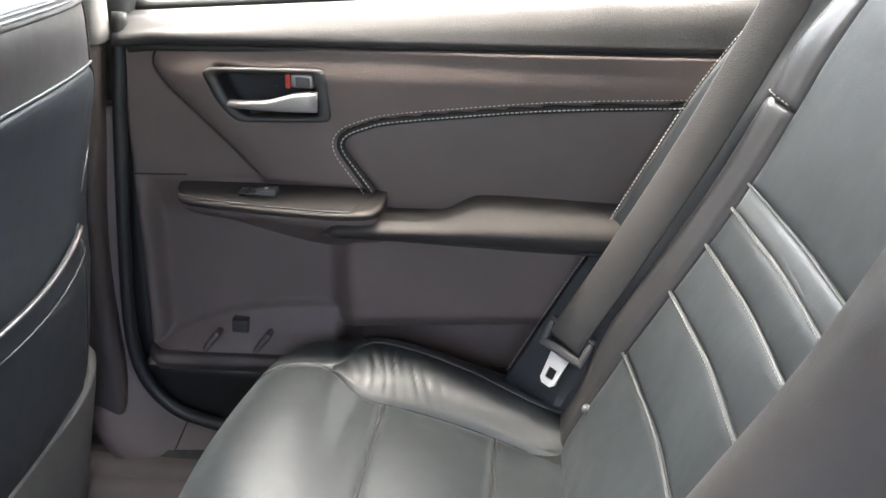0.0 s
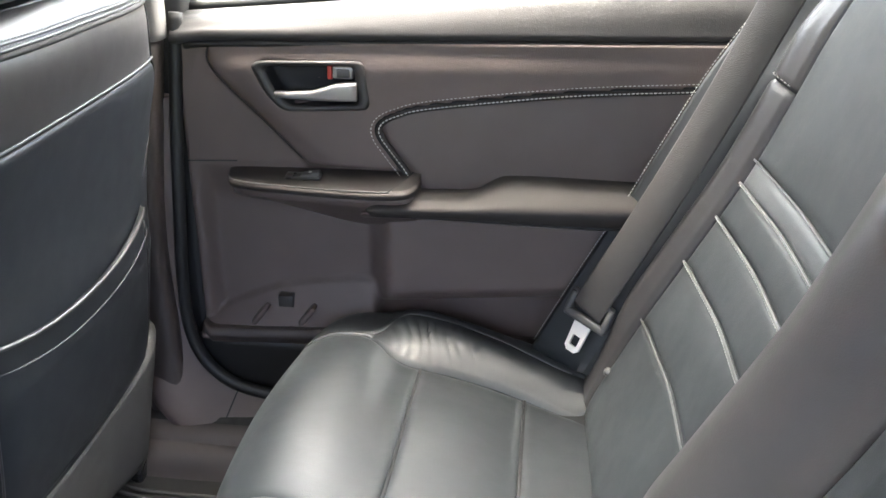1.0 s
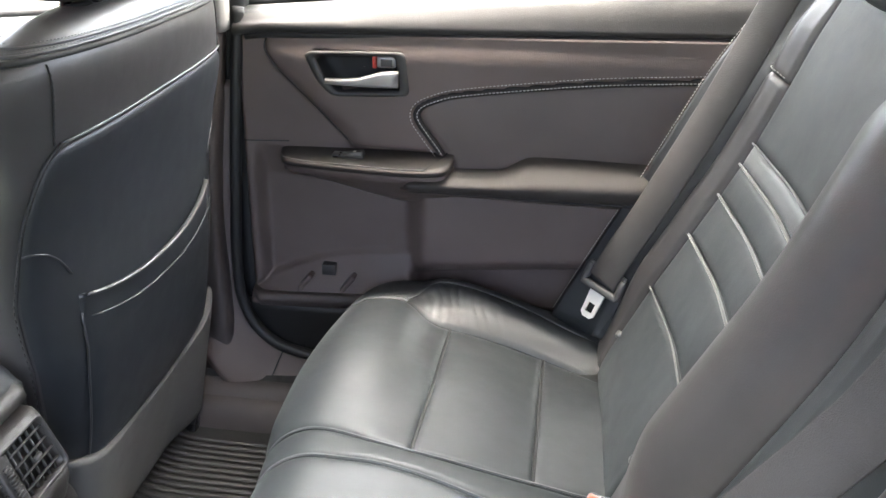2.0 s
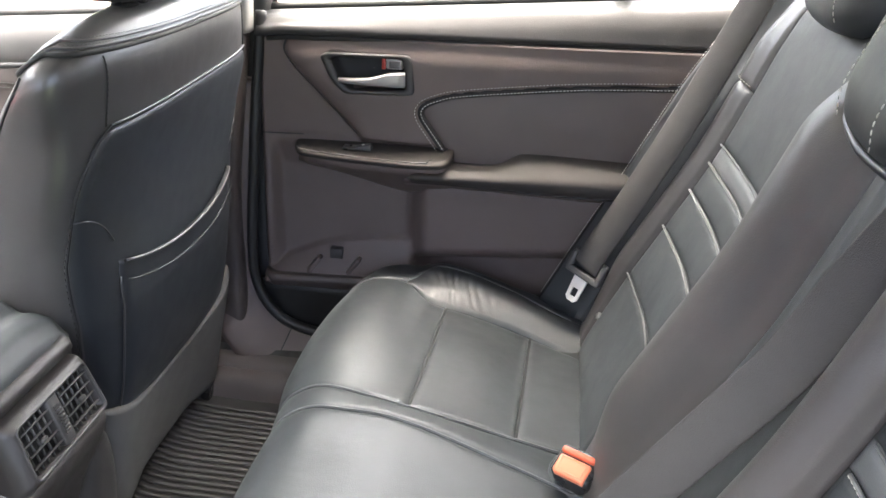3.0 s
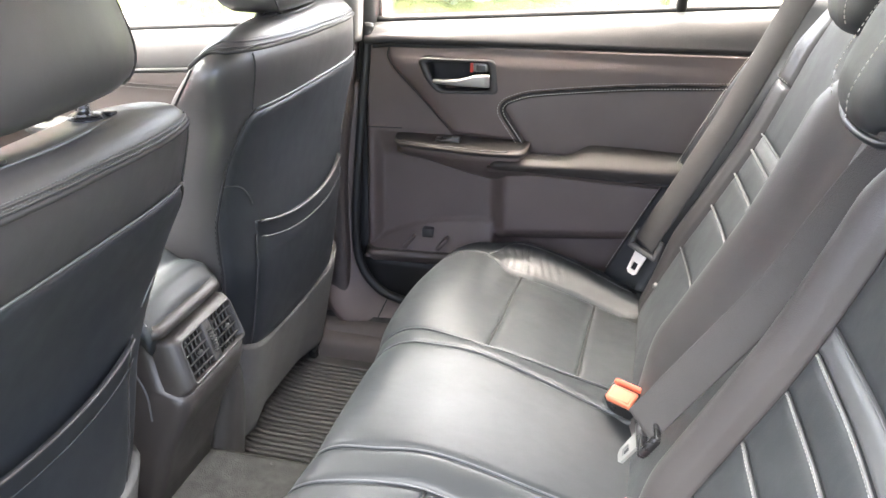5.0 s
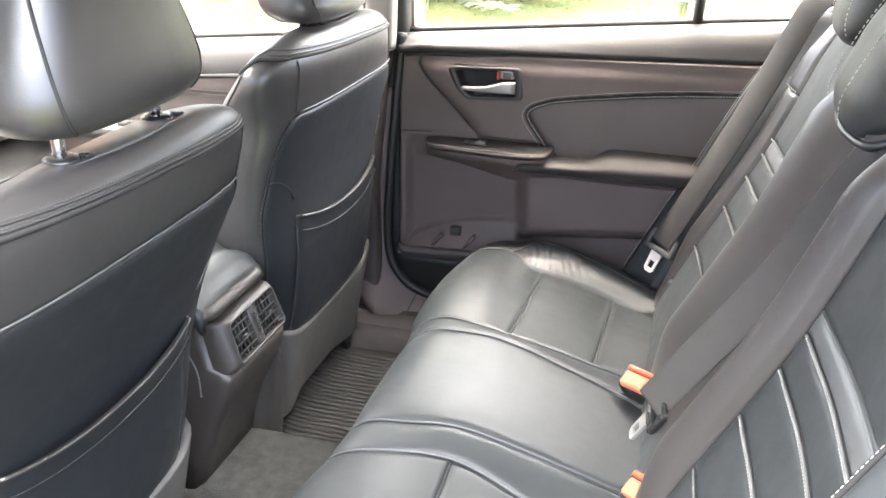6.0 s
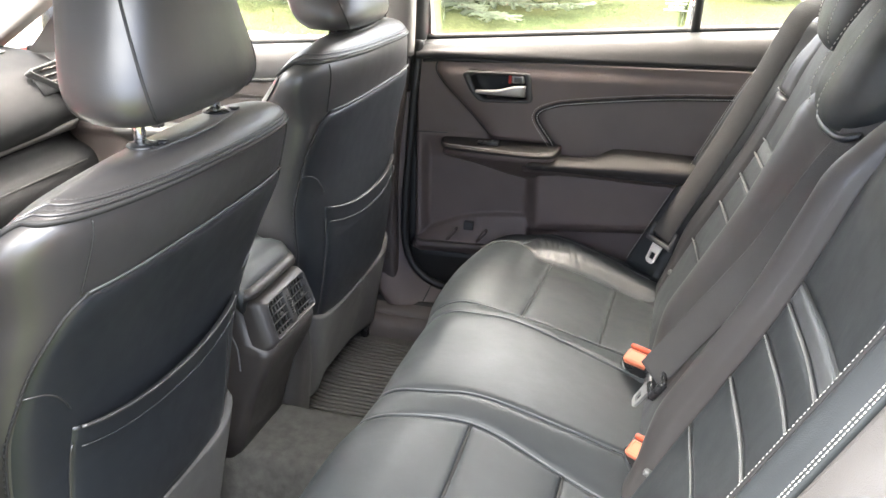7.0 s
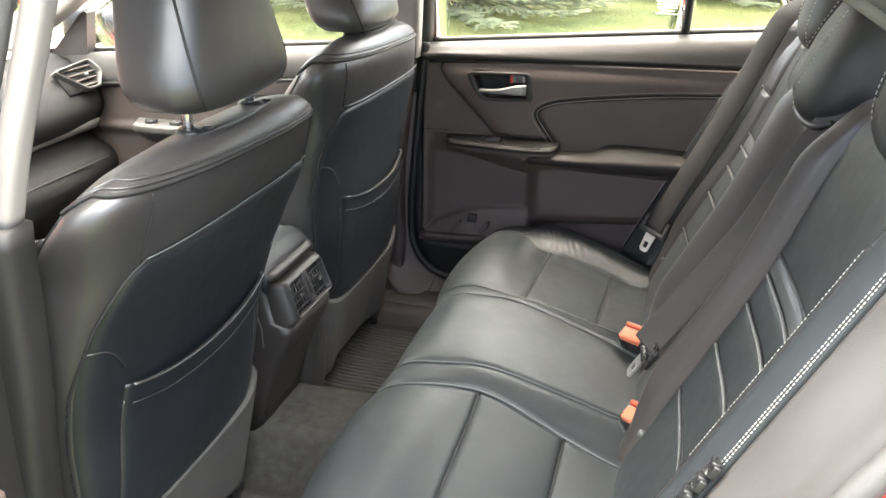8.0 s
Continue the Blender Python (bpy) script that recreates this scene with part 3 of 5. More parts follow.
    part("switch_surround", box(-0.205, -0.158, 0.610, 0.628, 0.5300, 0.5345, 0.001), GLOSS_BLACK, rest)
    part("window_switch", moved(box(-0.013, 0.013, -0.0075, 0.0075, -0.003, 0.004, 0.002), Matrix.Translation((-0.171, 0.619, 0.5345)) @ Matrix.Rotation(radians(-10), 4, "Y")), GREY_PLASTIC, rest, "small grey window switch")
    part("switch_mark", box(-0.174, -0.170, 0.6165, 0.621, 0.5382, 0.5392, 0.0), THREAD, rest)
    rings, gap = [], []
    for x in [-0.094, -0.0925, -0.090, *np.linspace(-0.086, 0.44, 54)]:
        k = step(-0.0955, -0.082, x)
        f = 0.592 - 0.014 * k
        zt = 0.5155 + 0.045 * (x + 0.093) - 0.006 * (1 - k)
        zb = zt - 0.022 - 0.014 * step(-0.09, 0.25, x) + 0.006 * (1 - k)
        lift = 0.024 * step(0.040, 0.088, x) - 0.010 * step(0.09, 0.30, x)
        sec = rounded([(0.664, zt - 0.002 + lift), (0.642, zt - 0.003 + lift), (f + 0.026, zt + 0.003 + 0.35 * lift), (f, zt - 0.010), (f + 0.006, zb), (0.664, zb - 0.012)], 0.014, 5)
        rings.append([Vector((x, p.x, p.y)) for p in sec])
        gap.append(Vector((x, f + 0.0095, zb + 0.0005)))
    pad = part("armrest_pad", loft(rings), ARM_PAD, door, "padded brown-black vinyl armrest")
    part("pad_seam", tube(gap, 0.0018, 6), SEAM_DARK, pad)
    under = []
    for x in np.linspace(-0.10, 0.44, 30):
        zb = 0.4935 + 0.045 * (x + 0.093) - 0.014 * step(-0.09, 0.25, x)
        sec = rounded([(0.664, zb + 0.004), (0.591, zb + 0.001), (0.598, zb - 0.006), (0.630, zb - 0.022), (0.664, zb - 0.034)], 0.008, 4)
        under.append([Vector((x, p.x, p.y)) for p in sec])
    part("armrest_base", loft(under), DOOR_PLASTIC, door, "brown-black moulded armrest base")

    # map pocket
    rings = []
    for x in np.linspace(-0.352, -0.084, 30):
        z = 0.283 + 0.055 * (x + 0.352)
        sec = rounded([(0.616, z + 0.004), (0.610, z - 0.006), (0.618, z - 0.022), (0.665, z - 0.03), (0.665, z - 0.004), (0.640, z - 0.002)], 0.005, 4)
        rings.append([Vector((x, p.x + 0.02 * step(-0.335, -0.352, x), p.y)) for p in sec])
    part("map_pocket_lip", loft(rings), DARK_TRIM, door, "moulded lip of the map pocket")
    for x in (-0.262, -0.192):
        part("pocket_divider", moved(box(-0.004, 0.004, -0.008, 0.012, -0.018, 0.018, 0.003), Matrix.Translation((x, 0.632, 0.305 + 0.05 * (x + 0.3))) @ Matrix.Rotation(radians(38), 4, "Y")), DOOR_PLASTIC, door)
    part("pocket_plug", box(-0.236, -0.214, 0.638, 0.660, 0.318, 0.336, 0.001), SATIN_BLACK, door, "square black plug in the pocket")

    def kick(a, b):
        return Vector((-0.372 + 0.60 * a, 0.648 - 0.012 * b, 0.150 + 0.112 * b))
    part("lower_panel", shell(kick, 12, 6, (0, 0.01, 0)), DARK_RUBBER, door, "black lower panel under the map pocket")

    # seal round the door's front and lower edge
    seal = spline(OPENING, 14)
    part("door_seal", tube(seal, 0.0095, 8), DARK_RUBBER, door, "black rubber door seal")

    # glass, divider bar and frame
    def pane(x0, x1, slant0=0.0, slant1=0.0):
        def fn(a, b):
            z0 = belt_z(x0 + (x1 - x0) * a)
            z = z0 - 0.02 + (1.10 - z0) * b
            x = x0 + slant0 * (z - 0.8) + ((x1 + slant1 * (z - 0.8)) - (x0 + slant0 * (z - 0.8))) * a
            return Vector((x, side_y(z) - 0.005, z))
        return shell(fn, 14, 14, (0, 0.004, 0))
    g = part("window_pane", pane(-0.345, 0.2165, 0.05, 0.03), GLASS, door, "clear side window glass")
    g.visible_shadow = False
    g = part("window_pane", pane(0.2195, 0.452, 0.03, -0.62), GLASS, door, "small clear quarter window glass")
    g.visible_shadow = False
    part("window_divider", tube([(0.218 + 0.03 * (z - 0.8), side_y(z) - 0.006, z) for z in np.linspace(0.77, 1.12, 12)], 0.0095, 8), DARK_RUBBER, door, "black upright window divider")
    frame_line = spline([(-0.352, side_y(0.74), 0.735), (-0.345, side_y(0.9), 0.90), (-0.336, side_y(1.08), 1.085), (0.0, side_y(1.09), 1.10), (0.20, side_y(1.06), 1.07), (0.33, side_y(0.96), 0.975), (0.428, side_y(0.87), 0.868), (0.452, side_y(0.83), 0.825), (0.425, side_y(0.8), 0.797)], 10)
    part("window_frame", tube(frame_line, 0.013, 8), DARK_RUBBER, door, "black rubber window frame")

    def skin(a, b):
        x, z = -0.41 + 0.95 * a, -0.10 + 0.83 * b
        return Vector((x, 0.775 + 0.05 * math.sin(math.pi * min(1, b * 0.9)) - 0.06 * step(0.55, 0.75, z), z))
    part("outer_skin", shell(skin, 14, 14, (0, -0.02, 0)), RED_PAINT, door, "glossy red outer door skin")
    # window sticker with plain bars for its small print
    for k, (a, b) in enumerate(((0.152, 0.197), (0.160, 0.190), (0.154, 0.195), (0.154, 0.195), (0.152, 0.197))):
        part("sticker_bar", box(a, b, 0.6868, 0.6876, 0.821 + 0.0068 * k, 0.8238 + 0.0068 * k, 0.0), WHITE_STICKER, door, "white bar of small print")
    return door


def build_front_door():
    door = thing("front_door", (-0.85, 0.70, 0.12), "closed front car door with black lining and white stitching", "car door")

    def card(a, b):
        x = -1.36 + 0.92 * a
        z = 0.16 + (belt_z(x) - 0.075 - 0.16) * b
        y = 0.645 - 0.012 * step(0.44, 0.47, z) + 0.012 * step(0.585, 0.575, z) * step(0.47, 0.49, z)
        return Vector((x, y, z))
    part("door_lining", shell(card, 40, 60, (0, 0.05, 0)), DARK_TRIM, door, "grained brown-black plastic lining")

    def roll(a, b):
        x = -1.38 + 0.95 * a
        t = belt_z(x)
        q = spline([(0.655, t - 0.075, 0), (0.636, t - 0.068, 0), (0.640, t - 0.035, 0), (0.655, t - 0.012, 0), (0.678, t, 0), (0.700, t - 0.003, 0)], 6)
        p = q[int(round(b * (len(q) - 1)))]
        return Vector((x, p.x, p.y))
    part("upper_roll", shell(roll, 40, 30, (0, 0.012, -0.006)), DOOR_SOFT, door, "soft dark grey padded top of the lining")
    part("groove", tube([(x, 0.634, belt_z(x) - 0.073) for x in np.linspace(-1.36, -0.44, 20)], 0.005, 6), SEAM_DARK, door)
    for dz in (0.0, 0.008):
        part("stitching", stitches([(x, 0.630, 0.579 + dz + 0.004 * (x + 0.8)) for x in np.linspace(-1.05, -0.44, 30)], dash=0.006, gap=0.002, r=0.0007), PIPING, door, "pale double stitching")
    rings = []
    for x in np.linspace(-1.115, -0.50, 30):
        k = step(-1.118, -1.09, x)
        f = 0.640 - 0.06 * k
        z = 0.497 + 0.012 * step(-1.1, -0.6, x)
        sec = rounded([(0.662, z), (f, z - 0.003), (f + 0.004, z - 0.022), (0.662, z - 0.07)], 0.008, 4)
        rings.append([Vector((x, p.x, p.y)) for p in sec])
    rest = part("armrest", loft(rings), GREY_PLASTIC, door, "grey plastic armrest with switches")
    for x in (-1.055, -0.985):
        part("window_switch", box(x - 0.013, x + 0.013, 0.598, 0.618, 0.496, 0.505, 0.002), GLOSS_BLACK, rest, "black window switch")
    part("window_sill", tube([(x, 0.703, belt_z(x) + 0.002) for x in np.linspace(-1.40, -0.42, 20)], 0.008, 8), DARK_RUBBER, door)

    def fn(a, b):
        x = -1.28 + 0.86 * a
        z0 = belt_z(x) - 0.02
        z1 = min(1.10, 0.70 + 0.60 * (x + 1.33))
        z = z0 + max(0.01, z1 - z0) * b
        return Vector((x, side_y(z) - 0.005, z))
    g = part("window_pane", shell(fn, 16, 14, (0, 0.004, 0)), GLASS, door, "clear side window glass")
    g.visible_shadow = False
    sail = [rounded([(-1.375, 0.632), (-1.262, 0.640), (-1.250, 0.752), (-1.268, 0.748)], 0.008, 3)]
    part("mirror_sail", loft([[Vector((p.x, y + 0.02 * (p.y - 0.7), p.y)) for p in sail[0]] for y in (0.668, 0.672, 0.704)]), SATIN_BLACK, door, "black triangular mirror base", smooth=False)
    # pull handle ahead of the armrest pad
    pull = spline([(-0.92, 0.628, 0.492), (-0.88, 0.606, 0.487), (-0.84, 0.602, 0.472), (-0.815, 0.612, 0.458)], 8)
    part("door_handle", tube(pull, lambda t: 0.011 - 0.004 * t, 10, 0.7), SATIN, door, "satin silver pull handle")

    def skin(a, b):
        x, z = -1.45 + 1.02 * a, -0.10 + (0.10 + belt_z(-1.45 + 1.02 * a)) * b
        return Vector((x, 0.775 + 0.05 * math.sin(math.pi * min(1, b * 0.9)) - 0.06 * step(0.5, 0.7, z), z))
    part("outer_skin", shell(skin, 14, 14, (0, -0.02, 0)), RED_PAINT, door, "glossy red outer door skin")
    return door


def build_mirror():
    m = thing("wing_mirror", (-1.37, 0.80, 0.63), "black wing mirror outside the front window", "car mirror")

    def ring(x, k):
        return [Vector((x + 0.10 * p.x, 0.885 + p.x * k, 0.690 + p.y * k)) for p in rounded([(-0.095, -0.052), (0.085, -0.058), (0.080, 0.055), (-0.085, 0.056)], 0.03, 5)]
    part("housing", loft([ring(-1.352, 0.98), ring(-1.356, 1.0), ring(-1.39, 0.99), ring(-1.42, 0.90), ring(-1.44, 0.70), ring(-1.448, 0.40)]), GLOSS_BLACK, m, "black mirror housing")
    part("mirror_glass", loft([ring(-1.346, 0.88), ring(-1.351, 0.90)]), GLOSS_BLACK, m, "dark mirror glass")
    part("arm", box(-1.40, -1.35, 0.69, 0.83, 0.622, 0.648, 0.010, 3), GLOSS_BLACK, m)


build_rear_door()
build_front_door()
build_mirror()


def build_near_front_door():
    door = thing("front_door", (-0.85, -0.70, 0.12), "closed front car door beside the driver's seat, black lining", "car door")

    def card(a, b):
        x = -1.36 + 0.92 * a
        return Vector((x, -0.645, 0.16 + (belt_z(x) - 0.16) * b))
    part("door_lining", shell(card, 20, 20, (0, -0.05, 0)), DOOR_PLASTIC, door, "grained brown-black plastic lining")
    part("armrest", box(-1.10, -0.50, -0.645, -0.575, 0.44, 0.50, 0.015, 3), LEATHER_SIDE, door, "padded black armrest")

    def skin(a, b):
        x, z = -1.45 + 1.02 * a, -0.10 + (0.10 + belt_z(-1.45 + 1.02 * a)) * b
        return Vector((x, -0.775 - 0.05 * math.sin(math.pi * min(1, b * 0.9)) + 0.06 * step(0.5, 0.7, z), z))
    part("outer_skin", shell(skin, 14, 14, (0, 0.02, 0)), RED_PAINT, door, "glossy red outer door skin")

    def fn(a, b):
        x = -1.28 + 0.86 * a
        z0 = belt_z(x) - 0.02
        z1 = min(1.10, 0.70 + 0.60 * (x + 1.33))
        z = z0 + max(0.01, z1 - z0) * b
        return Vector((x, -side_y(z) + 0.005, z))
    g = part("window_pane", shell(fn, 16, 14, (0, -0.004, 0)), GLASS, door, "clear side window glass")
    g.visible_shadow = False


build_near_front_door()


def build_open_door():
    """The near rear door, swung open on the door post."""
    door = thing("rear_door", (-0.42, -0.72, 0.12), "near rear car door standing wide open, red outside", "car door")
    swing = Matrix.Translation((-0.43, -0.73, 0)) @ Matrix.Rotation(radians(-76), 4, "Z") @ Matrix.Translation((0.43, 0.73, 0))

    def hang(name, geo, mat, label):
        return part(name, moved(geo, swing), mat, door, label)

    def card(a, b):
        x = -0.36 + 0.82 * a
        z = 0.165 + (belt_z(x) - 0.165) * b
        return Vector((x, -0.66 + 0.02 * step(0.56, 0.54, z) * step(0.46, 0.50, z), z))
    hang("door_lining", shell(card, 40, 60, (0, -0.06, 0)), DOOR_PLASTIC, "grained brown-black plastic lining")
    hang("armrest", box(-0.25, 0.40, -0.66, -0.60, 0.47, 0.53, 0.018, 3), LEATHER_SIDE, "padded black armrest")

    def skin(a, b):
        x, z = -0.41 + 0.93 * a, -0.10 + 0.83 * b
        return Vector((x, -0.775 - 0.05 * math.sin(math.pi * min(1, b * 0.9)) + 0.06 * step(0.55, 0.75, z), z))
    hang("outer_skin", shell(skin, 14, 14, (0, 0.02, 0)), RED_PAINT, "glossy red outer door skin")
    line = spline([(-0.352, -side_y(0.74), 0.735), (-0.345, -side_y(0.9), 0.90), (-0.336, -side_y(1.08), 1.085), (0.0, -side_y(1.09), 1.10), (0.20, -side_y(1.06), 1.07), (0.33, -side_y(0.96), 0.975), (0.428, -side_y(0.87), 0.868), (0.452, -side_y(0.83), 0.825), (0.425, -side_y(0.8), 0.797)], 10)
    hang("window_frame", tube(line, 0.015, 8), DARK_RUBBER, "black window frame")

    def pane(a, b):
        x = -0.345 + 0.72 * a
        z0 = belt_z(x) - 0.02
        z1 = min(1.085, 1.085 - 0.9 * max(0.0, x - 0.20))
        z = z0 + (z1 - z0) * b
        return Vector((x, -side_y(z) + 0.005, z))
    g = hang("window_pane", shell(pane, 16, 14, (0, -0.004, 0)), GLASS, "clear side window glass")
    g.visible_shadow = False


build_open_door()


# ---- rear bench ----
def arc_param(points):
    cum = [0.0]
    for a, b in zip(points, points[1:]):
        cum.append(cum[-1] + (b - a).length)
    cum = np.array(cum) / cum[-1]
    xs, zs = np.array([p.x for p in points]), np.array([p.y for p in points])
    return cum, xs, zs


CU, CX, CZ = arc_param(spline([(-0.152, 0.10, 0), (-0.174, 0.18, 0), (-0.191, 0.26, 0), (-0.188, 0.315, 0), (-0.160, 0.350, 0), (-0.105, 0.366, 0), (0.0, 0.358, 0), (0.12, 0.322, 0), (0.20, 0.298, 0), (0.28, 0.285, 0)], 14))
TOP = int(np.argmin(CX)) + 1
REAR_CROWN = ease([(0.0, 0.018), (0.10, 0.018), (0.13, 0.014), (0.175, 0.0), (0.25, -0.012), (0.33, -0.019), (0.42, -0.026), (0.495, -0.034), (0.53, -0.022), (0.57, -0.012), (0.61, -0.018)])
FRONT_CROWN = ease([(0.0, 0.014), (0.10, 0.014), (0.175, 0.0), (0.33, -0.003), (0.50, -0.014), (0.55, -0.022), (0.61, -0.034)])


def u_of(x):
    return float(np.interp(x, CX[TOP:], CU[TOP:]))


def cushion(v, u):
    """Bench cushion: v runs across the car and then down its outer side, u from the foot of its nose to the back."""
    s, v = (1 if v >= 0 else -1), abs(v)
    x, z = float(np.interp(u, CU, CX)), float(np.interp(u, CU, CZ))
    lim = 0.600 - 0.055 * step(-0.09, -0.20, x)
    g = max(0.0, v - lim)
    y = min(v, lim)
    b = step(-0.09, -0.02, x)
    z += (REAR_CROWN(y) * b + FRONT_CROWN(y) * (1 - b)) * step(0.20, 0.33, z)
    if g > 0:
        a = min(g / 0.045, 1) * math.pi / 2
        y += 0.028 * math.sin(a)
        z -= 0.028 * (1 - math.cos(a)) + max(0, g - 0.045)
    x += 0.010 * step(0.35, 0.62, v) * step(-0.11, -0.185, x) + 0.020 * step(0.26, 0.09, v) * step(-0.06, -0.19, x)
    return Vector((x, s * y, z))


INNER_SEAM = ease([(-0.21, 0.178), (-0.17, 0.188), (-0.12, 0.190), (0.0, 0.172), (0.15, 0.196), (0.28, 0.215)])
CENTRE_EDGE = ease([(-0.21, 0.118), (-0.12, 0.132), (0.0, 0.122), (0.15, 0.112), (0.28, 0.105)])
OUTER_SEAM = ease([(-0.21, 0.530), (-0.10, 0.530), (-0.07, 0.520), (-0.02, 0.497), (0.12, 0.500), (0.28, 0.470)])
BOLSTER_SEAM = ease([(-0.21, 0.532), (-0.10, 0.532), (-0.072, 0.540), (-0.045, 0.588), (-0.02, 0.596), (0.08, 0.592), (0.17, 0.568), (0.28, 0.550)])


def x_at(u):
    return float(np.interp(u, CU, CX)) if u > CU[TOP] else -0.21


def between(lo, hi, u0, u1):
    def dom(a, b):
        u = u0 + (u1 - u0) * b
        x = x_at(u)
        l, h = lo(x), hi(x)
        return l + (h - l) * a, u
    return dom


def seam_line(fn, u0, u1, lift=0.0, n=60, side=1):
    out = []
    for k in range(n + 1):
        u = u0 + (u1 - u0) * k / n
        p = cushion(side * fn(x_at(u)), u)
        out.append(p + Vector((0, 0, lift)))
    return out


def ruched(v, u):
    p = cushion(v, u)
    x = p.x
    env = math.exp(-((x - 0.008) / 0.06) ** 2)
    t = (abs(v) - 0.545) / 0.05
    fold = math.sin(x * 420 + 4.5 * t + 6.0 * noise.noise(Vector((x * 16, t * 0.9, 0)))) * (0.4 + 0.9 * noise.noise(Vector((x * 45, t * 2, 7))))
    return p + Vector((0, 0, 0.0023 * env * fold * max(0.0, 1 - abs(t)) ** 0.5 + 0.002 * noise.noise(Vector((x * 22, v * 20, 3)))))


def build_cushion():
    seat = thing("rear_bench", (0.05, 0, 0.06), "black leather rear bench with stitched cushion and piped backrest", "car seat")
    mid = u_of(-0.008)
    rear = u_of(0.128)
    side_end = lambda x: 0.82
    c0 = lambda x: -CENTRE_EDGE(x)
    part("centre_panel", pillow(cushion, between(c0, CENTRE_EDGE, 0.0, 1.0), 48, 70, (0.24, 0.75), 0.0045, 0.011, 0.03, 0.003, (-1, 0, 0.6)), LEATHER, seat)
    specs = (("welt_panel", cushion, CENTRE_EDGE, INNER_SEAM, 0.0, 1.0, 10, 70, (0.06, 0.75), LEATHER, 0.003),
             ("front_panel", cushion, INNER_SEAM, OUTER_SEAM, 0.0, mid, 44, 56, (0.34, 0.48), LEATHER, 0.006),
             ("middle_panel", cushion, INNER_SEAM, OUTER_SEAM, mid, rear, 40, 26, (0.33, 0.14), LEATHER, 0.006),
             ("rear_panel", cushion, INNER_SEAM, OUTER_SEAM, rear, 1.0, 40, 24, (0.30, 0.16), LEATHER, 0.005),
             ("bolster_panel", ruched, OUTER_SEAM, BOLSTER_SEAM, u_of(-0.078), 1.0, 36, 150, (0.09, 0.36), LEATHER, 0.006),
             ("outer_panel", cushion, BOLSTER_SEAM, side_end, 0.0, 1.0, 30, 70, (0.25, 0.75), LEATHER, 0.003))
    for name, surf, lo, hi, u0, u1, nu, nv, size, mat, puff in specs:
        g = pillow(surf, between(lo, hi, u0, u1), nu, nv, size, 0.0048, 0.010, 0.03, puff, (-1, 0.8, 0.6) if u0 == 0 else (0, 0, 1))
        part(name, g, mat, seat)
        part(name, mirrored(g), mat, seat)
    for s in (1, -1):
        part("piping", tube(seam_line(INNER_SEAM, 0.02, 0.99, 0.000, side=s), 0.0013, 6), PLEAT, seat, "thin grey piping")
        part("piping", tube(seam_line(CENTRE_EDGE, 0.02, 0.99, 0.000, side=s), 0.0013, 6), PLEAT, seat, "thin grey piping")
        part("piping", tube(seam_line(lambda x: BOLSTER_SEAM(x) - 0.003, u_of(-0.075), u_of(0.19), 0.0003, 50, s), 0.0011, 6), PLEAT, seat, "thin grey piping")
        part("piping", tube(seam_line(OUTER_SEAM, 0.30, u_of(-0.075), 0.0005, side=s), 0.0012, 6), PLEAT, seat, "thin grey piping")
        part("seam", tube([cushion(s * (INNER_SEAM(-0.008) + (OUTER_SEAM(-0.008) - INNER_SEAM(-0.008)) * k / 30), mid) + Vector((0, 0, -0.004)) for k in range(31)], 0.0026, 6), SEAM_DARK, seat)
        part("seam", tube([cushion(s * (INNER_SEAM(0.128) + (OUTER_SEAM(0.128) - INNER_SEAM(0.128)) * k / 30), rear) + Vector((0, 0, -0.004)) for k in range(31)], 0.0026, 6), SEAM_DARK, seat)
    part("cushion_base", box(-0.105, 0.40, -0.54, 0.54, 0.05, 0.27, 0.01), DARK_RUBBER, seat, "dark base under the cushion")
    return seat


BU, BX, BZ = arc_param(spline([(0.205, 0.25, 0), (0.215, 0.30, 0), (0.264, 0.40, 0), (0.314, 0.50, 0), (0.362, 0.60, 0), (0.400, 0.70, 0), (0.428, 0.78, 0), (0.446, 0.822, 0), (0.472, 0.840, 0), (0.53, 0.835, 0)], 14))
BACK_SWELL = ease([(0.0, 0.004), (0.05, 0.0), (0.07, 0.006), (0.095, 0.030), (0.125, 0.044), (0.16, 0.038), (0.19, 0.020), (0.21, 0.004), (0.25, 0.0), (0.35, -0.006), (0.44, 0.0), (0.50, 0.006), (0.515, 0.012), (0.535, 0.024), (0.555, 0.018), (0.575, -0.006)])


LEFT_SWELL = ease([(0.0, 0.0), (0.10, 0.0), (0.125, 0.0), (0.14, 0.012), (0.155, 0.031), (0.172, 0.034), (0.19, 0.017), (0.204, 0.003), (0.25, 0.0), (0.35, -0.004), (0.44, 0.0), (0.50, 0.006), (0.535, 0.024), (0.555, 0.018), (0.575, -0.006)])


def w_of(z):
    return float(np.interp(z, BZ[:int(np.argmax(BZ))], BU[:int(np.argmax(BZ))]))


def backrest(y, w):
    x, z = float(np.interp(w, BU, BX)), float(np.interp(w, BU, BZ))
    k = step(0.84, 0.74, z) if w < 0.9 else 0.0
    s = (BACK_SWELL(y) if y > 0 else LEFT_SWELL(-y)) * (0.25 + 0.75 * k) * (0.2 + 0.8 * step(0.30, 0.43, z))
    return Vector((x - s * 0.88, y, z + s * 0.46))


ROWS = ((0.262, 0.262), (0.432, 0.412), (0.511, 0.494), (0.567, 0.553), (0.610, 0.596), (0.639, 0.624))


LEFT_ROWS = ((0.262, 0.262), (0.438, 0.444), (0.516, 0.532), (0.579, 0.597), (0.623, 0.641), (0.650, 0.672))


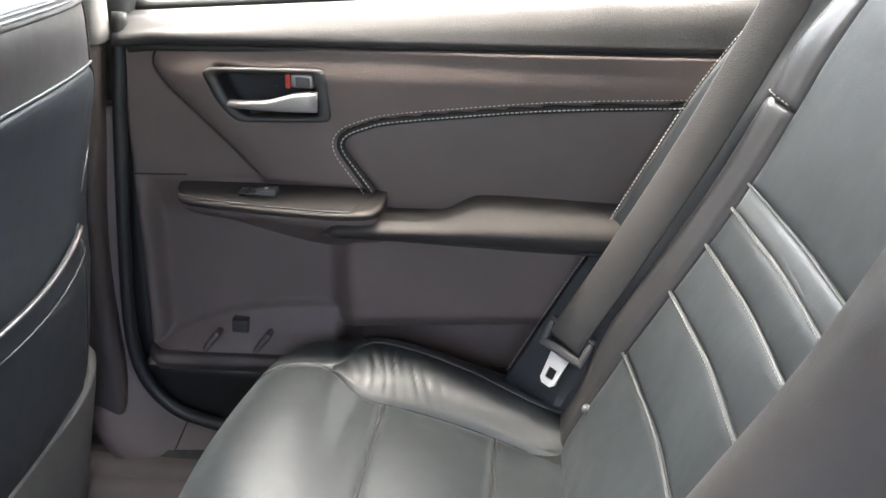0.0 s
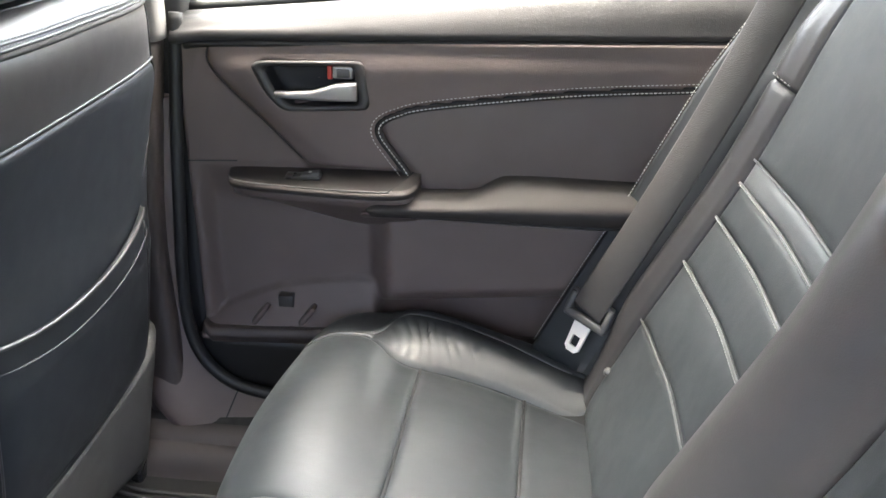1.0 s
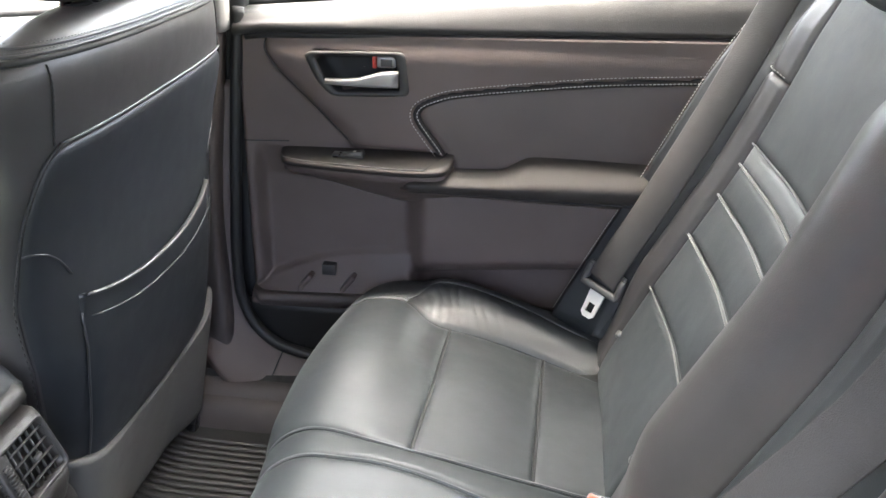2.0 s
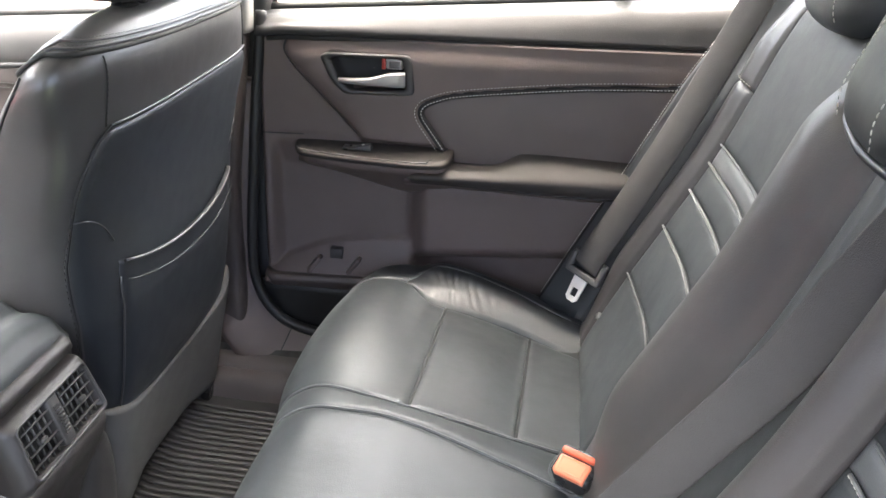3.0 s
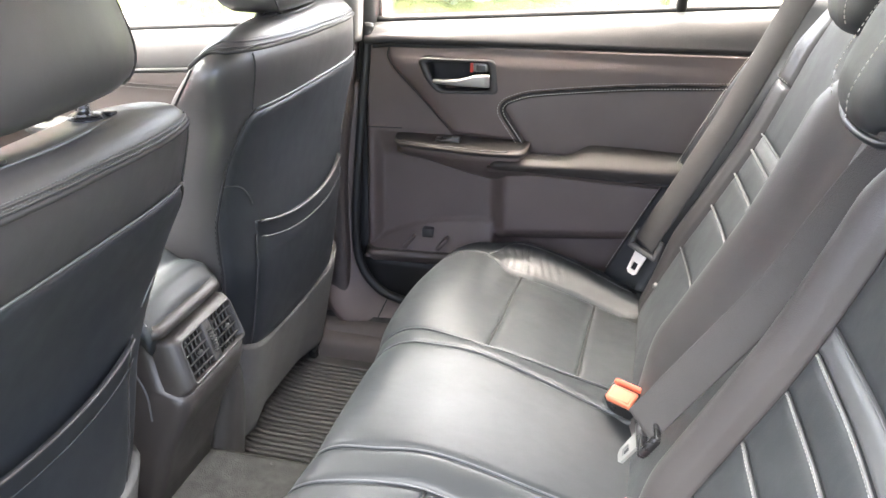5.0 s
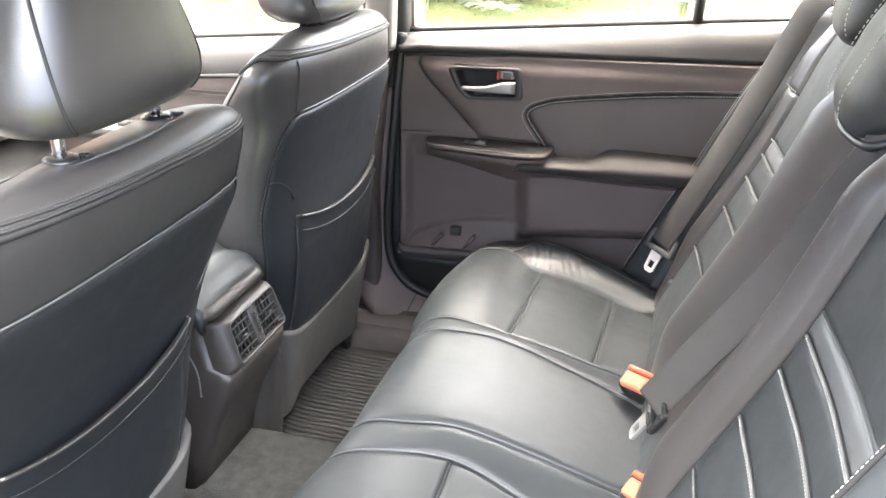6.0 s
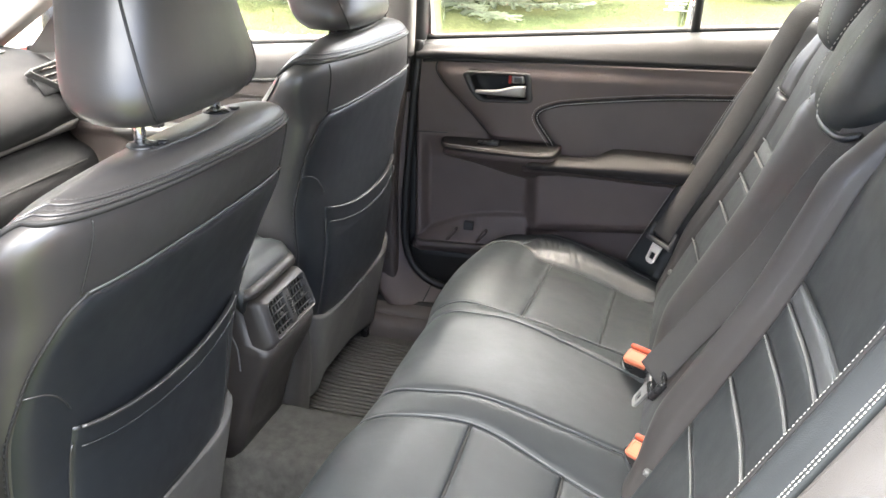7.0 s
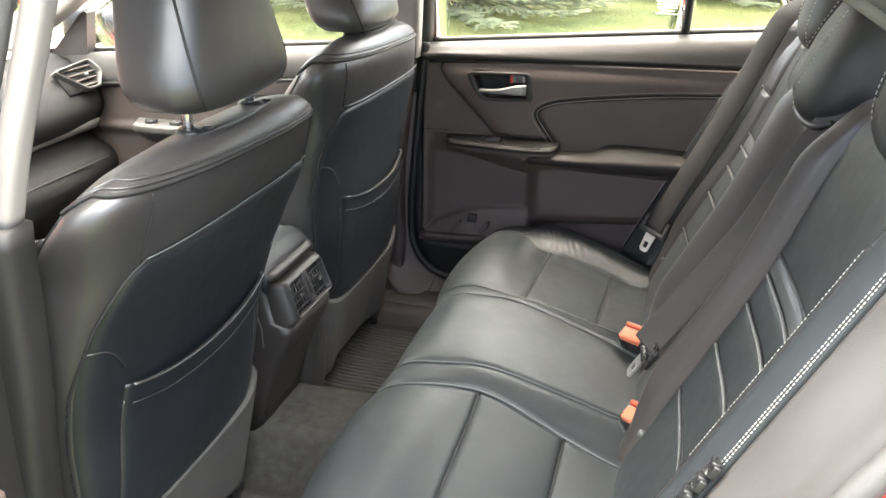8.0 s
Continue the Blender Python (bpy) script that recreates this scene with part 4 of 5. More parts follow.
def row_w(k, y):
    if k >= len(ROWS):
        return 0.985
    zi, zo = ROWS[k] if y > 0 else LEFT_ROWS[k]
    return w_of(zi + (zo - zi) * (abs(y) - 0.22) / 0.28)


def build_backrest(seat):
    up = (-0.9, 0, 0.44)

    def column(lo, hi, w0=0.0, w1=0.985):
        return lambda a, b: (lo + (hi - lo) * a, w0 + (w1 - w0) * b)
    part("back_centre_panel", pillow(backrest, column(-0.108, 0.05), 30, 70, (0.158, 0.75), 0.008, 0.02, 0.03, 0.0, up), LEATHER, seat)
    roll = pillow(backrest, column(0.052, 0.200), 34, 80, (0.15, 0.75), 0.007, 0.014, 0.03, 0.002, up)
    near_roll = pillow(backrest, column(-0.200, -0.110), 26, 80, (0.09, 0.75), 0.007, 0.014, 0.03, 0.002, up)
    part("inner_bolster", roll, BOLSTER, seat, "brownish black leather bolster")
    part("inner_bolster", near_roll, BOLSTER, seat, "brownish black leather bolster")
    edge = pillow(backrest, column(0.506, 0.572, 0.0, w_of(0.70)), 22, 60, (0.066, 0.5), 0.004, 0.010, 0.03, 0.001, up)
    edge_top = pillow(backrest, column(0.506, 0.572, w_of(0.70), 0.985), 22, 24, (0.066, 0.2), 0.003, 0.008, 0.03, 0.001, up)
    for g, name, mat in ((edge, "side_bolster", LEATHER_SIDE), (edge_top, "upper_side_bolster", LEATHER_SIDE)):
        part(name, g, mat, seat)
        part(name, mirrored(g), mat, seat)
    for k in range(6):
        h = (0.16, 0.08, 0.06, 0.045, 0.03, 0.28)[k]
        # The topmost narrow pleat is paler, its glossy sheen put into the colour.
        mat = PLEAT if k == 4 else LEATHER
        name = "pleat" if 0 < k < 5 else ("lower_panel" if k == 0 else "upper_panel")
        for s in (1, -1):
            def dom(a, b, k=k, s=s):
                y = s * (0.202 + 0.302 * a)
                return y, row_w(k, y) + (row_w(k + 1, y) - row_w(k, y)) * b
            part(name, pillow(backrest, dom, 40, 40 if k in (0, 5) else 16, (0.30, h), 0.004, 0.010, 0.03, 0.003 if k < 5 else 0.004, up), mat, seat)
    for s in (1, -1):
        for k in range(1, 6):
            r = 0.0013 if k in (1, 5) else 0.0017
            line = [backrest(s * y, row_w(k, s * y)) + Vector((-0.0012, 0, 0.0006)) for y in np.linspace(0.212, 0.502, 30)]
            # The piping's pale colour also carries the highlight along each ridge.
            part("piping", tube(line, r, 8), PIPING if k < 5 else PLEAT, seat, "piping in a light grey that includes its highlight")
            if k in (2, 3, 4):
                part("stitching", stitches([p + Vector((-r * 0.85, 0, -r * 0.3)) for p in line], dash=0.004, gap=0.002, r=0.0007), THREAD, seat, "white stitching")
        top = [backrest(s * y, w_of(0.703)) + Vector((-0.001, 0, 0.001)) for y in np.linspace(0.512, 0.566, 12)]
        part("stitching", stitches(top, dash=0.004, gap=0.002, r=0.0008), THREAD, seat, "white stitching")
        for y, z in ((0.496, 0.338), (0.203, 0.352)):
            p = backrest(s * y, w_of(z))
            part("button", tube([p + Vector((0.004, 0, -0.002)), p + Vector((-0.0035, 0, 0.0018)), p + Vector((-0.005, 0, 0.0025))], lambda t: 0.0055 if t < 1 else 0.003, 10), PIPING, seat, "small pale plastic button")
    return seat


def headrest_geo(width, depth, height, lean=0.10, n=2.6, taper=0.06, foot=3.2):
    """A rounded pad standing on z = 0, leaning back by its top."""
    rings = []
    for j in range(25):
        t = j / 24
        h = height * t
        k = (1 - abs(2 * t - 1) ** (3.2 if t > 0.5 else foot)) ** (1 / 2.4)
        k = 0.02 + 0.98 * k
        w = width / 2 * (1 - taper * t) * (0.72 + 0.28 * k) * (k ** 0.35)
        d = depth / 2 * k ** 0.8
        ring = []
        for i in range(40):
            a = 2 * math.pi * i / 40
            c, s = math.cos(a), math.sin(a)
            ring.append(Vector((lean * h + d * math.copysign(abs(c) ** (2 / n), c), w * math.copysign(abs(s) ** (2 / n), s), h)))
        rings.append(ring)
    return loft(rings)


def build_rear_headrests():
    for hx, y in ((0.455, 0.352), (0.478, -0.365)):
        h = thing("rear_headrest", (hx, y, 0.825), "black leather outer rear headrest with white stitching", "headrest", "rear headrests")
        m = Matrix.Translation((hx, y, 0.822))
        part("pad", moved(headrest_geo(0.25, 0.115, 0.165, 0.25), m), LEATHER, h)
        for s in (1, -1):
            line = [m @ Vector((0.25 * k - 0.054 * (1 - abs(2 * k / 0.165 - 1) ** 3) ** 0.5, s * 0.078, k)) for k in np.linspace(0.02, 0.15, 24)]
            part("stitching", stitches(line, dash=0.0045, gap=0.0025, r=0.0008), THREAD, h, "white stitching")
    h = thing("rear_headrest", (0.45, 0.01, 0.78), "low black leather centre rear headrest with white stitching", "headrest", "rear headrests")
    rings = []
    # saddle-shaped pad that hooks over the top of the backrest
    for j in range(31):
        y = -0.125 + 0.25 * j / 30
        e = abs(y) / 0.125
        k = (1 - e ** 5) ** 0.5
        sec = rounded([(0.426, 0.782 + 0.012 * e ** 2), (0.388 + 0.016 * e ** 3, 0.788 + 0.010 * e ** 2), (0.386 + 0.016 * e ** 3, 0.826), (0.412, 0.890), (0.440, 0.945 - 0.02 * e ** 2), (0.52, 0.955 - 0.02 * e ** 2), (0.545, 0.90), (0.54, 0.79)], 0.016, 5)
        c = Vector((0.475, 0.875))
        rings.append([Vector((c.x + (p.x - c.x) * (0.25 + 0.75 * k), y + 0.01, c.y + (p.y - c.y) * (0.25 + 0.75 * k))) for p in sec])
    part("pad", loft(rings), LEATHER, h)
    lip = spline([(0.420, -0.110, 0.800), (0.400, -0.09, 0.790), (0.390, 0.01, 0.783), (0.398, 0.10, 0.790), (0.420, 0.128, 0.802)], 10)
    part("lower_lip", tube([p + Vector((0.006, 0, 0)) for p in lip], 0.0045, 10), BACK_PANEL, h, "folded black leather lip")
    for y in (0.062, -0.042):
        line = spline([(0.387, y, 0.800), (0.387, y, 0.83), (0.409, y, 0.885), (0.436, y, 0.938)], 10)
        part("stitching", stitches([p + Vector((-0.004, 0, 0)) for p in line], dash=0.0045, gap=0.0025, r=0.0008), THREAD, h, "white stitching")


def back_x(z):
    return float(np.interp(z, BZ[:int(np.argmax(BZ))], BX[:int(np.argmax(BZ))]))


def build_side_pads():
    edge_x = ease([(0.30, 0.132), (0.34, 0.150), (0.455, 0.205), (0.52, 0.238), (0.62, 0.284), (0.70, 0.322), (0.78, 0.370), (0.83, 0.40)])
    for s in (1, -1):
        pad = thing("seat_side_pad", (0.30, 0.60 * s, 0.28), "black leather side pad beside the bench, white stitched edge", "seat pad", "seat side pads")
        ex = edge_x if s > 0 else (lambda z: 0.363 + 0.495 * (z - 0.674))
        rx = (lambda z: ex(z) + 0.046) if s > 0 else (lambda z: 0.345 + 0.5 * (z - 0.674))
        front, side = [], []
        for z in np.linspace(0.30, 0.83, 34):
            xb = back_x(z)
            sec = spline([(xb + 0.012, 0.545, 0), (0.5 * (xb + rx(z)), 0.552, 0), (rx(z), 0.566, 0), (0.5 * (rx(z) + ex(z)) - 0.002, 0.585, 0), (ex(z), 0.602, 0)], 6)
            front.append([Vector((p.x, s * p.y, z)) for p in sec])
            back = spline([(ex(z) + 0.002, 0.606, 0), (ex(z) + 0.014, 0.630, 0), (ex(z) + 0.036, 0.655, 0), (ex(z) + 0.055, 0.680, 0), (ex(z) + 0.10, 0.690, 0)], 6)
            side.append([Vector((p.x, s * p.y, z)) for p in back])

        def sheet(rows):
            def fn(a, b):
                return rows[int(round(b * (len(rows) - 1)))][int(round(a * (len(rows[0]) - 1)))]
            return shell(fn, len(rows[0]) - 1, len(rows) - 1, (0.02, -0.012 * s, 0))
        part("front_leather", sheet(front), LEATHER, pad)
        # Near pad's outer face is coloured as lit; the far one stays dark.
        part("side_leather", sheet(side), LIT_SIDE if s < 0 else LEATHER_SIDE, pad, "smooth outer face, greyed to stand for light from the open door" if s < 0 else "")
        line = [Vector((ex(z) - 0.001, s * 0.600, z)) for z in np.linspace(0.315 if s > 0 else 0.575, 0.825, 50)]
        part("stitching", stitches([p + Vector((-0.0015, 0, 0.001)) for p in line], dash=0.0034, gap=0.0013, r=0.0007), THREAD, pad, "white stitching")
        if s < 0:
            part("stitching", stitches([p + Vector((-0.0032, 0.0032, 0.0012)) for p in line], dash=0.0034, gap=0.0013, r=0.0007), THREAD, pad, "white stitching")
            part("seam", tube([p + Vector((-0.0005, 0.002, -0.0005)) for p in line], 0.0012, 6), SEAM_DARK, pad)
            gap = [Vector((rx(z) + 0.004, s * 0.556, z)) for z in np.linspace(0.36, 0.80, 50)]
            part("gap", tube(gap, 0.0035, 6), SEAM_DARK, pad, "dark gap beside the seat")
            part("stitching", stitches([p + Vector((-0.006, -0.006, 0.002)) for p in gap if p.z > 0.56], dash=0.003, gap=0.0018, r=0.0004), THREAD, pad, "white stitching")
        else:
            l2 = [Vector((rx(z) + 0.005, 0.569, z)) for z in np.linspace(0.56, 0.66, 16)]
            part("stitching", stitches([p + Vector((-0.006, 0, 0.002)) for p in l2], dash=0.005, gap=0.0022, r=0.0009), THREAD, pad, "white stitching")
    # seal that runs up the near door opening behind the pad
    seal = spline([(0.36, -0.700, 0.50), (0.385, -0.700, 0.60), (0.43, -0.695, 0.68), (0.49, -0.68, 0.76), (0.545, -0.665, 0.82)], 8)
    loose("opening_seal", tube(seal, 0.013, 10), GREY_PLASTIC, "grey rubber seal at the rear door opening", "seal", kind="structure")

    def jamb(a, b):
        z = 0.10 + 0.72 * b
        x = 0.375 + 0.02 * step(0.2, 0.5, z) + 0.30 * max(0, z - 0.58)
        return Vector((x + 0.14 * a, -0.712 - 0.07 * a ** 1.5 + 0.05 * step(0.6, 0.85, z), z))
    loose("door_jamb", shell(jamb, 10, 20, (0.02, 0.02, 0)), RED_PAINT, "glossy red painted door jamb", "car body", kind="structure")


def build_latch():
    clip = thing("seat_latch", (0.32, -0.575, 0.52), "black plastic latch teeth in the gap beside the seat", "latch")
    part("latch_base", tube([(0.272, -0.596, 0.515), (0.312, -0.596, 0.588)], 0.008, 8, 0.6), GLOSS_BLACK, clip)
    for k in range(4):
        c = Vector((0.280 + 0.0105 * k, -0.604, 0.535 + 0.0175 * k))
        m = Matrix.Translation(c) @ Matrix.Rotation(radians(24), 4, "Y")
        part("latch_tooth", moved(merge([box(-0.004, 0.004, -0.009, 0.009, -0.009, 0.006, 0.002), box(-0.007, 0.002, -0.007, 0.007, 0.002, 0.008, 0.002)]), m), GLOSS_BLACK, clip)


def build_belts():
    belt = thing("seat_belt", (0.22, 0.57, 0.36), "dark grey seat belt lying over the side pad, silver tongue", "seat belt", "rear seat belts")
    line = spline([(0.212, 0.572, 0.382), (0.228, 0.570, 0.420), (0.262, 0.566, 0.492), (0.330, 0.563, 0.645), (0.388, 0.562, 0.790), (0.415, 0.568, 0.845), (0.46, 0.585, 0.875)], 10)
    part("webbing", strap([p + Vector((-0.010, -0.010, 0.004)) for p in line], (0.72, -0.62, -0.25), 0.047), WEBBING, belt)
    down = spline([(0.205, 0.570, 0.372), (0.222, 0.565, 0.345), (0.235, 0.560, 0.315), (0.25, 0.555, 0.285)], 6)
    part("lower_webbing", strap(down, (0.72, -0.62, -0.25), 0.045), WEBBING, belt)
    tongue_geo(belt, Vector((0.204, 0.562, 0.384)), Vector((-0.35, -0.18, -0.92)), Vector((0.72, -0.60, -0.30)))
    belt = thing("seat_belt", (0.25, -0.06, 0.38), "dark grey centre seat belt with black framed tongue", "seat belt", "rear seat belts")
    line = spline([(0.231, -0.066, 0.418), (0.262, -0.069, 0.470), (0.338, -0.084, 0.600), (0.360, -0.088, 0.642), (0.400, -0.094, 0.732), (0.430, -0.096, 0.786), (0.456, -0.097, 0.830), (0.52, -0.10, 0.862)], 10)
    part("webbing", strap([p + Vector((-0.006, 0, 0.003)) for p in line], (0.55, -0.62, -0.56), 0.048), WEBBING, belt)
    tongue_geo(belt, Vector((0.232, -0.064, 0.414)), Vector((-0.48, 0.10, -0.86)), Vector((0.25, -0.95, 0.10)), dark=True)


def tongue_geo(belt, at, down, across, dark=False):
    down = down.normalized()
    across = (across - down * across.dot(down)).normalized()
    out = across.cross(down).normalized()
    if out.x > 0:
        out = -out

    def place(geo):
        m = Matrix((across, down, out)).transposed().to_4x4()
        m.translation = at
        return moved(geo, m)
    body = part("tongue_frame", place(merge([box(-0.033, 0.033, 0.004, 0.016, -0.006, 0.006, 0.004, 3), box(-0.034, -0.024, -0.020, 0.012, -0.006, 0.006, 0.004, 3), box(0.024, 0.034, -0.020, 0.012, -0.006, 0.006, 0.004, 3),
                                             box(-0.033, 0.033, -0.024, -0.016, -0.003, 0.004, 0.003, 2)])),
                GREY_PLASTIC if not dark else GLOSS_BLACK, belt, "moulded plastic tongue frame")
    plate = [(-0.013, 0.014), (-0.011, 0.052), (-0.006, 0.057), (0.006, 0.057), (0.011, 0.052), (0.013, 0.014)]
    slot = [(-0.0055, 0.034), (-0.0055, 0.048), (-0.003, 0.0485), (0.003, 0.0485), (0.0055, 0.048), (0.0055, 0.034)]
    n = len(plate)
    verts, faces = [], []
    for z in (-0.0018, 0.0018):
        verts += [Vector((x, y, z)) for x, y in plate] + [Vector((x, y, z)) for x, y in slot]
    for lay in (0, 2 * n):
        for i in range(n):
            j = (i + 1) % n
            q = (lay + i, lay + j, lay + n + j, lay + n + i)
            faces.append(q if lay else tuple(reversed(q)))
    for ring in (0, n):
        for i in range(n):
            j = (i + 1) % n
            q = (ring + i, ring + j, 2 * n + ring + j, 2 * n + ring + i)
            faces.append(q if ring == 0 else tuple(reversed(q)))
    part("tongue_plate", place((verts, faces)), TONGUE_GREY if dark else STEEL, belt, "dark tongue with a slot" if dark else "bright steel tongue with a slot", smooth=False)


def build_buckles():
    for at, turn, tilt in (((0.200, 0.108, 0.350), 62, -28), ((0.228, -0.140, 0.342), 58, -28)):
        b = thing("belt_buckle", (at[0], at[1], at[2] - 0.05), "black belt buckle with orange release button in the bench", "belt buckle", "belt buckles")
        m = Matrix.Translation(at) @ Matrix.Rotation(radians(turn), 4, "Z") @ Matrix.Rotation(radians(tilt), 4, "Y")
        part("housing", moved(box(-0.0150, 0.024, -0.0255, 0.0255, -0.065, 0.002, 0.006, 3), m), GLOSS_BLACK, b)
        button = part("release_button", moved(box(-0.0158, 0.0085, -0.0205, 0.0205, -0.0075, 0.0060, 0.0035, 3), m), ORANGE, b, "orange release button")
        lip = [m @ Vector((-0.0125 + 0.018 * u, 0.0155 * v, 0.0062)) for u, v in ((0, -1), (1, -1), (1, 1), (0, 1), (0, -1))]
        part("button_ridge", tube(lip, 0.0009, 6), ORANGE, button)
        part("slot_cap", moved(box(0.0105, 0.0185, -0.0215, 0.0215, -0.004, 0.0075, 0.0025, 2), m), SLOT_RED, b, "dark orange slot edge")
        ring = [m @ Vector((0.005 + 0.028 * math.cos(a), 0.035 * math.sin(a), -0.032)) for a in np.linspace(0, 2 * math.pi, 24)]
        part("leather_collar", tube(ring, 0.005, 8), LEATHER, b)


build_backrest(build_cushion())
build_rear_headrests()
build_side_pads()
build_latch()
build_belts()
build_buckles()


# ---- front seats ----
SEAT_W = ease([(0.10, 0.200), (0.20, 0.212), (0.30, 0.225), (0.45, 0.245), (0.60, 0.262), (0.68, 0.262), (0.735, 0.252), (0.765, 0.236), (0.785, 0.210), (0.797, 0.172), (0.806, 0.12)])
SEAT_X = ease([(0.10, -0.445), (0.20, -0.418), (0.33, -0.385), (0.49, -0.366), (0.60, -0.338), (0.68, -0.306), (0.74, -0.283), (0.772, -0.277), (0.794, -0.284), (0.806, -0.30)])
SEAT_D = ease([(0.10, 0.17), (0.45, 0.17), (0.68, 0.15), (0.75, 0.125), (0.78, 0.10), (0.796, 0.07), (0.806, 0.04)])


def plan_power(z):
    return 4.2 - 1.7 * step(0.64, 0.76, z)


def seat_w(z, y):
    """Half the width at a height: the left shoulder is squarer than the right one."""
    return SEAT_W(z) + (0.044 * step(0.67, 0.79, z) if y < 0 else 0.0)


def seat_rear(y, z):
    """The rear face of a front seat's backrest, about its own middle."""
    w, d = seat_w(z, y), SEAT_D(z)
    e = min(0.999, abs(y) / w)
    n = plan_power(z)
    return Vector((SEAT_X(z) - d / 2 * (1 - (1 - e ** n) ** (1 / n)), y, z))


def build_front_seat(cy, word, recline, drop=0.0):
    seat = thing("front_seat", (-0.55, cy, 0.06), word, "car seat", "front seats")
    O = Vector((0, cy, 0))
    rings = []
    for z in [0.10, 0.14, *np.linspace(0.18, 0.735, 30), 0.748, 0.760, 0.770, 0.778, 0.785, 0.791, 0.797, 0.802, 0.806]:
        d, x = SEAT_D(z), SEAT_X(z)
        ring = []
        for i in range(72):
            a = 2 * math.pi * i / 72
            c, s = math.cos(a), math.sin(a)
            w = seat_w(z, s)
            n = plan_power(z)
            ring.append(O + Vector((x - d / 2 + d / 2 * math.copysign(abs(c) ** (2 / n), c), w * math.copysign(abs(s) ** (2 / n), s), z)))
        rings.append(ring)
    part("backrest", loft(rings), LEATHER_SIDE, seat, "black leather backrest cover")

    # flat panel with its seam: level at the top and curving down both sides
    edge = ease([(0.14, 0.200), (0.30, 0.226), (0.46, 0.242), (0.534, 0.247), (0.609, 0.246), (0.645, 0.241), (0.670, 0.232), (0.686, 0.221), (0.696, 0.206)])
    side = lambda z: min(edge(z), 0.968 * SEAT_W(z))
    def panel_dom(a, b):
        z = 0.275 + 0.421 * b
        return side(z) * (2 * a - 1), z
    def proud(v, z):
        return seat_rear(v, z) + O + Vector((0.0035, 0, 0))
    def rear_panel(a, b):
        v, z = panel_dom(a, b)
        d = min(min(a, 1 - a) * 2 * side(z), (1 - b) * 0.421)
        return proud(v, z) + Vector((-0.0055 * max(0.0, 1 - d / 0.010) ** 2, 0, 0))
    part("back_panel", shell(rear_panel, 60, 70, (-0.012, 0, 0)), BACK_PANEL, seat, "smooth blue-black back panel")
    top = [proud(v, 0.697) for v in np.linspace(-0.206, 0.206, 40)]
    outline = [proud(-side(z), z) for z in np.linspace(0.28, 0.695, 50)] + top + [proud(side(z), z) for z in np.linspace(0.695, 0.28, 50)]
    part("panel_seam", tube([p + Vector((-0.0015, 0, 0.001)) for p in outline], 0.0020, 6), SEAM_DARK, seat)
    # Highlight along the fold above the panel, laid in as a thin pale tube.
    part("panel_piping", tube([p + Vector((0.001, 0, 0.003)) for p in top], 0.0012, 6), PLEAT, seat, "pale line for the highlight on the fold over the panel")
    for s in (1, -1):
        up_line = [seat_rear(s * min(0.213, 0.95 * seat_w(z, s)), z) + O + Vector((0.0008, 0, 0)) for z in np.linspace(0.699, 0.778, 20)]
        part("side_seam", tube(up_line, 0.0009, 6), SEAM_DARK, seat, "dark seam up to the rim")
        part("side_stitching", stitches([p + Vector((0.0006, 0, 0)) for p in up_line], dash=0.004, gap=0.003, r=0.0007), SEAM_DARK, seat, "dark stitching")
        part("side_stitching", stitches([proud(s * (side(z) + 0.002), z) + Vector((0.0004, 0, 0)) for z in np.linspace(0.66, 0.34, 50)], dash=0.005, gap=0.004, r=0.0009), SEAM_DARK, seat, "dark stitching")
    for s in (1, -1):
        tab = [seat_rear(s * (0.246 - 0.058 * k), 0.592 - 0.044 * k ** 2.2) + O + Vector((0.0025 + 0.002 * k, 0, 0)) for k in np.linspace(0, 1, 14)]
        part("side_seam", tube(tab, 0.0011, 6), LEATHER_SIDE, seat, "thin seam beside the panel")

    # pocket hung on the panel: gathered lip, sagging in the middle
    lip_z = lambda v: 0.494 + 0.020 * (abs(v) / 0.17) ** 2.4
    def pocket(a, b):
        v = 0.178 * (2 * a - 1)
        z = 0.288 + (lip_z(v) - 0.288) * b
        k = max(0.0, 1 - min(min(a, 1 - a) * 0.35, (b + 0.02) * 0.3) / 0.02)
        bag = 0.012 * math.sin(math.pi * a) * b ** 2
        return seat_rear(v, z) + O + Vector((0.008 + bag - 0.004 * k * k, 0, 0))
    pk = part("pocket", shell(pocket, 50, 40, (-0.004, 0, 0)), BACK_PANEL, seat, "blue-black seat back pocket")
    lip = [pocket(0.02 + 0.96 * k / 40, 1.0) + Vector((0.002, 0, 0)) for k in range(41)]
    part("pocket_lip", tube(lip, 0.0024, 8), LEATHER_SIDE, pk, "rolled leather pocket edge")
    part("pocket_hem", tube([p + Vector((-0.002, 0, -0.026)) for p in lip], 0.0010, 6), BACK_PANEL, pk)
    for e in (0.0, 1.0):
        part("pocket_seam", tube([pocket(e, b) + Vector((0.001, 0, 0)) for b in np.linspace(0.02, 0.9, 20)], 0.0014, 6), LEATHER_SIDE, pk)

    # stitched rim along the top and the cap in front of it
    def around(z, a, grow=0.0):
        c, s = math.cos(a), math.sin(a)
        w, d, x = seat_w(z, s) + grow, SEAT_D(z) / 2 + grow, SEAT_X(z) + grow
        return O + Vector((x - d + d * math.copysign(abs(c) ** (2 / plan_power(z)), c), w * math.copysign(abs(s) ** (2 / plan_power(z)), s), z))
    def rim(off, lift):
        return [around(0.779 + off + 0.010 * math.sin(-a) - 0.03 * step(1.6, 2.2, -a), a, lift) + Vector((0, 0, lift * 0.6)) for a in np.linspace(-2.0, 1.5, 130)]
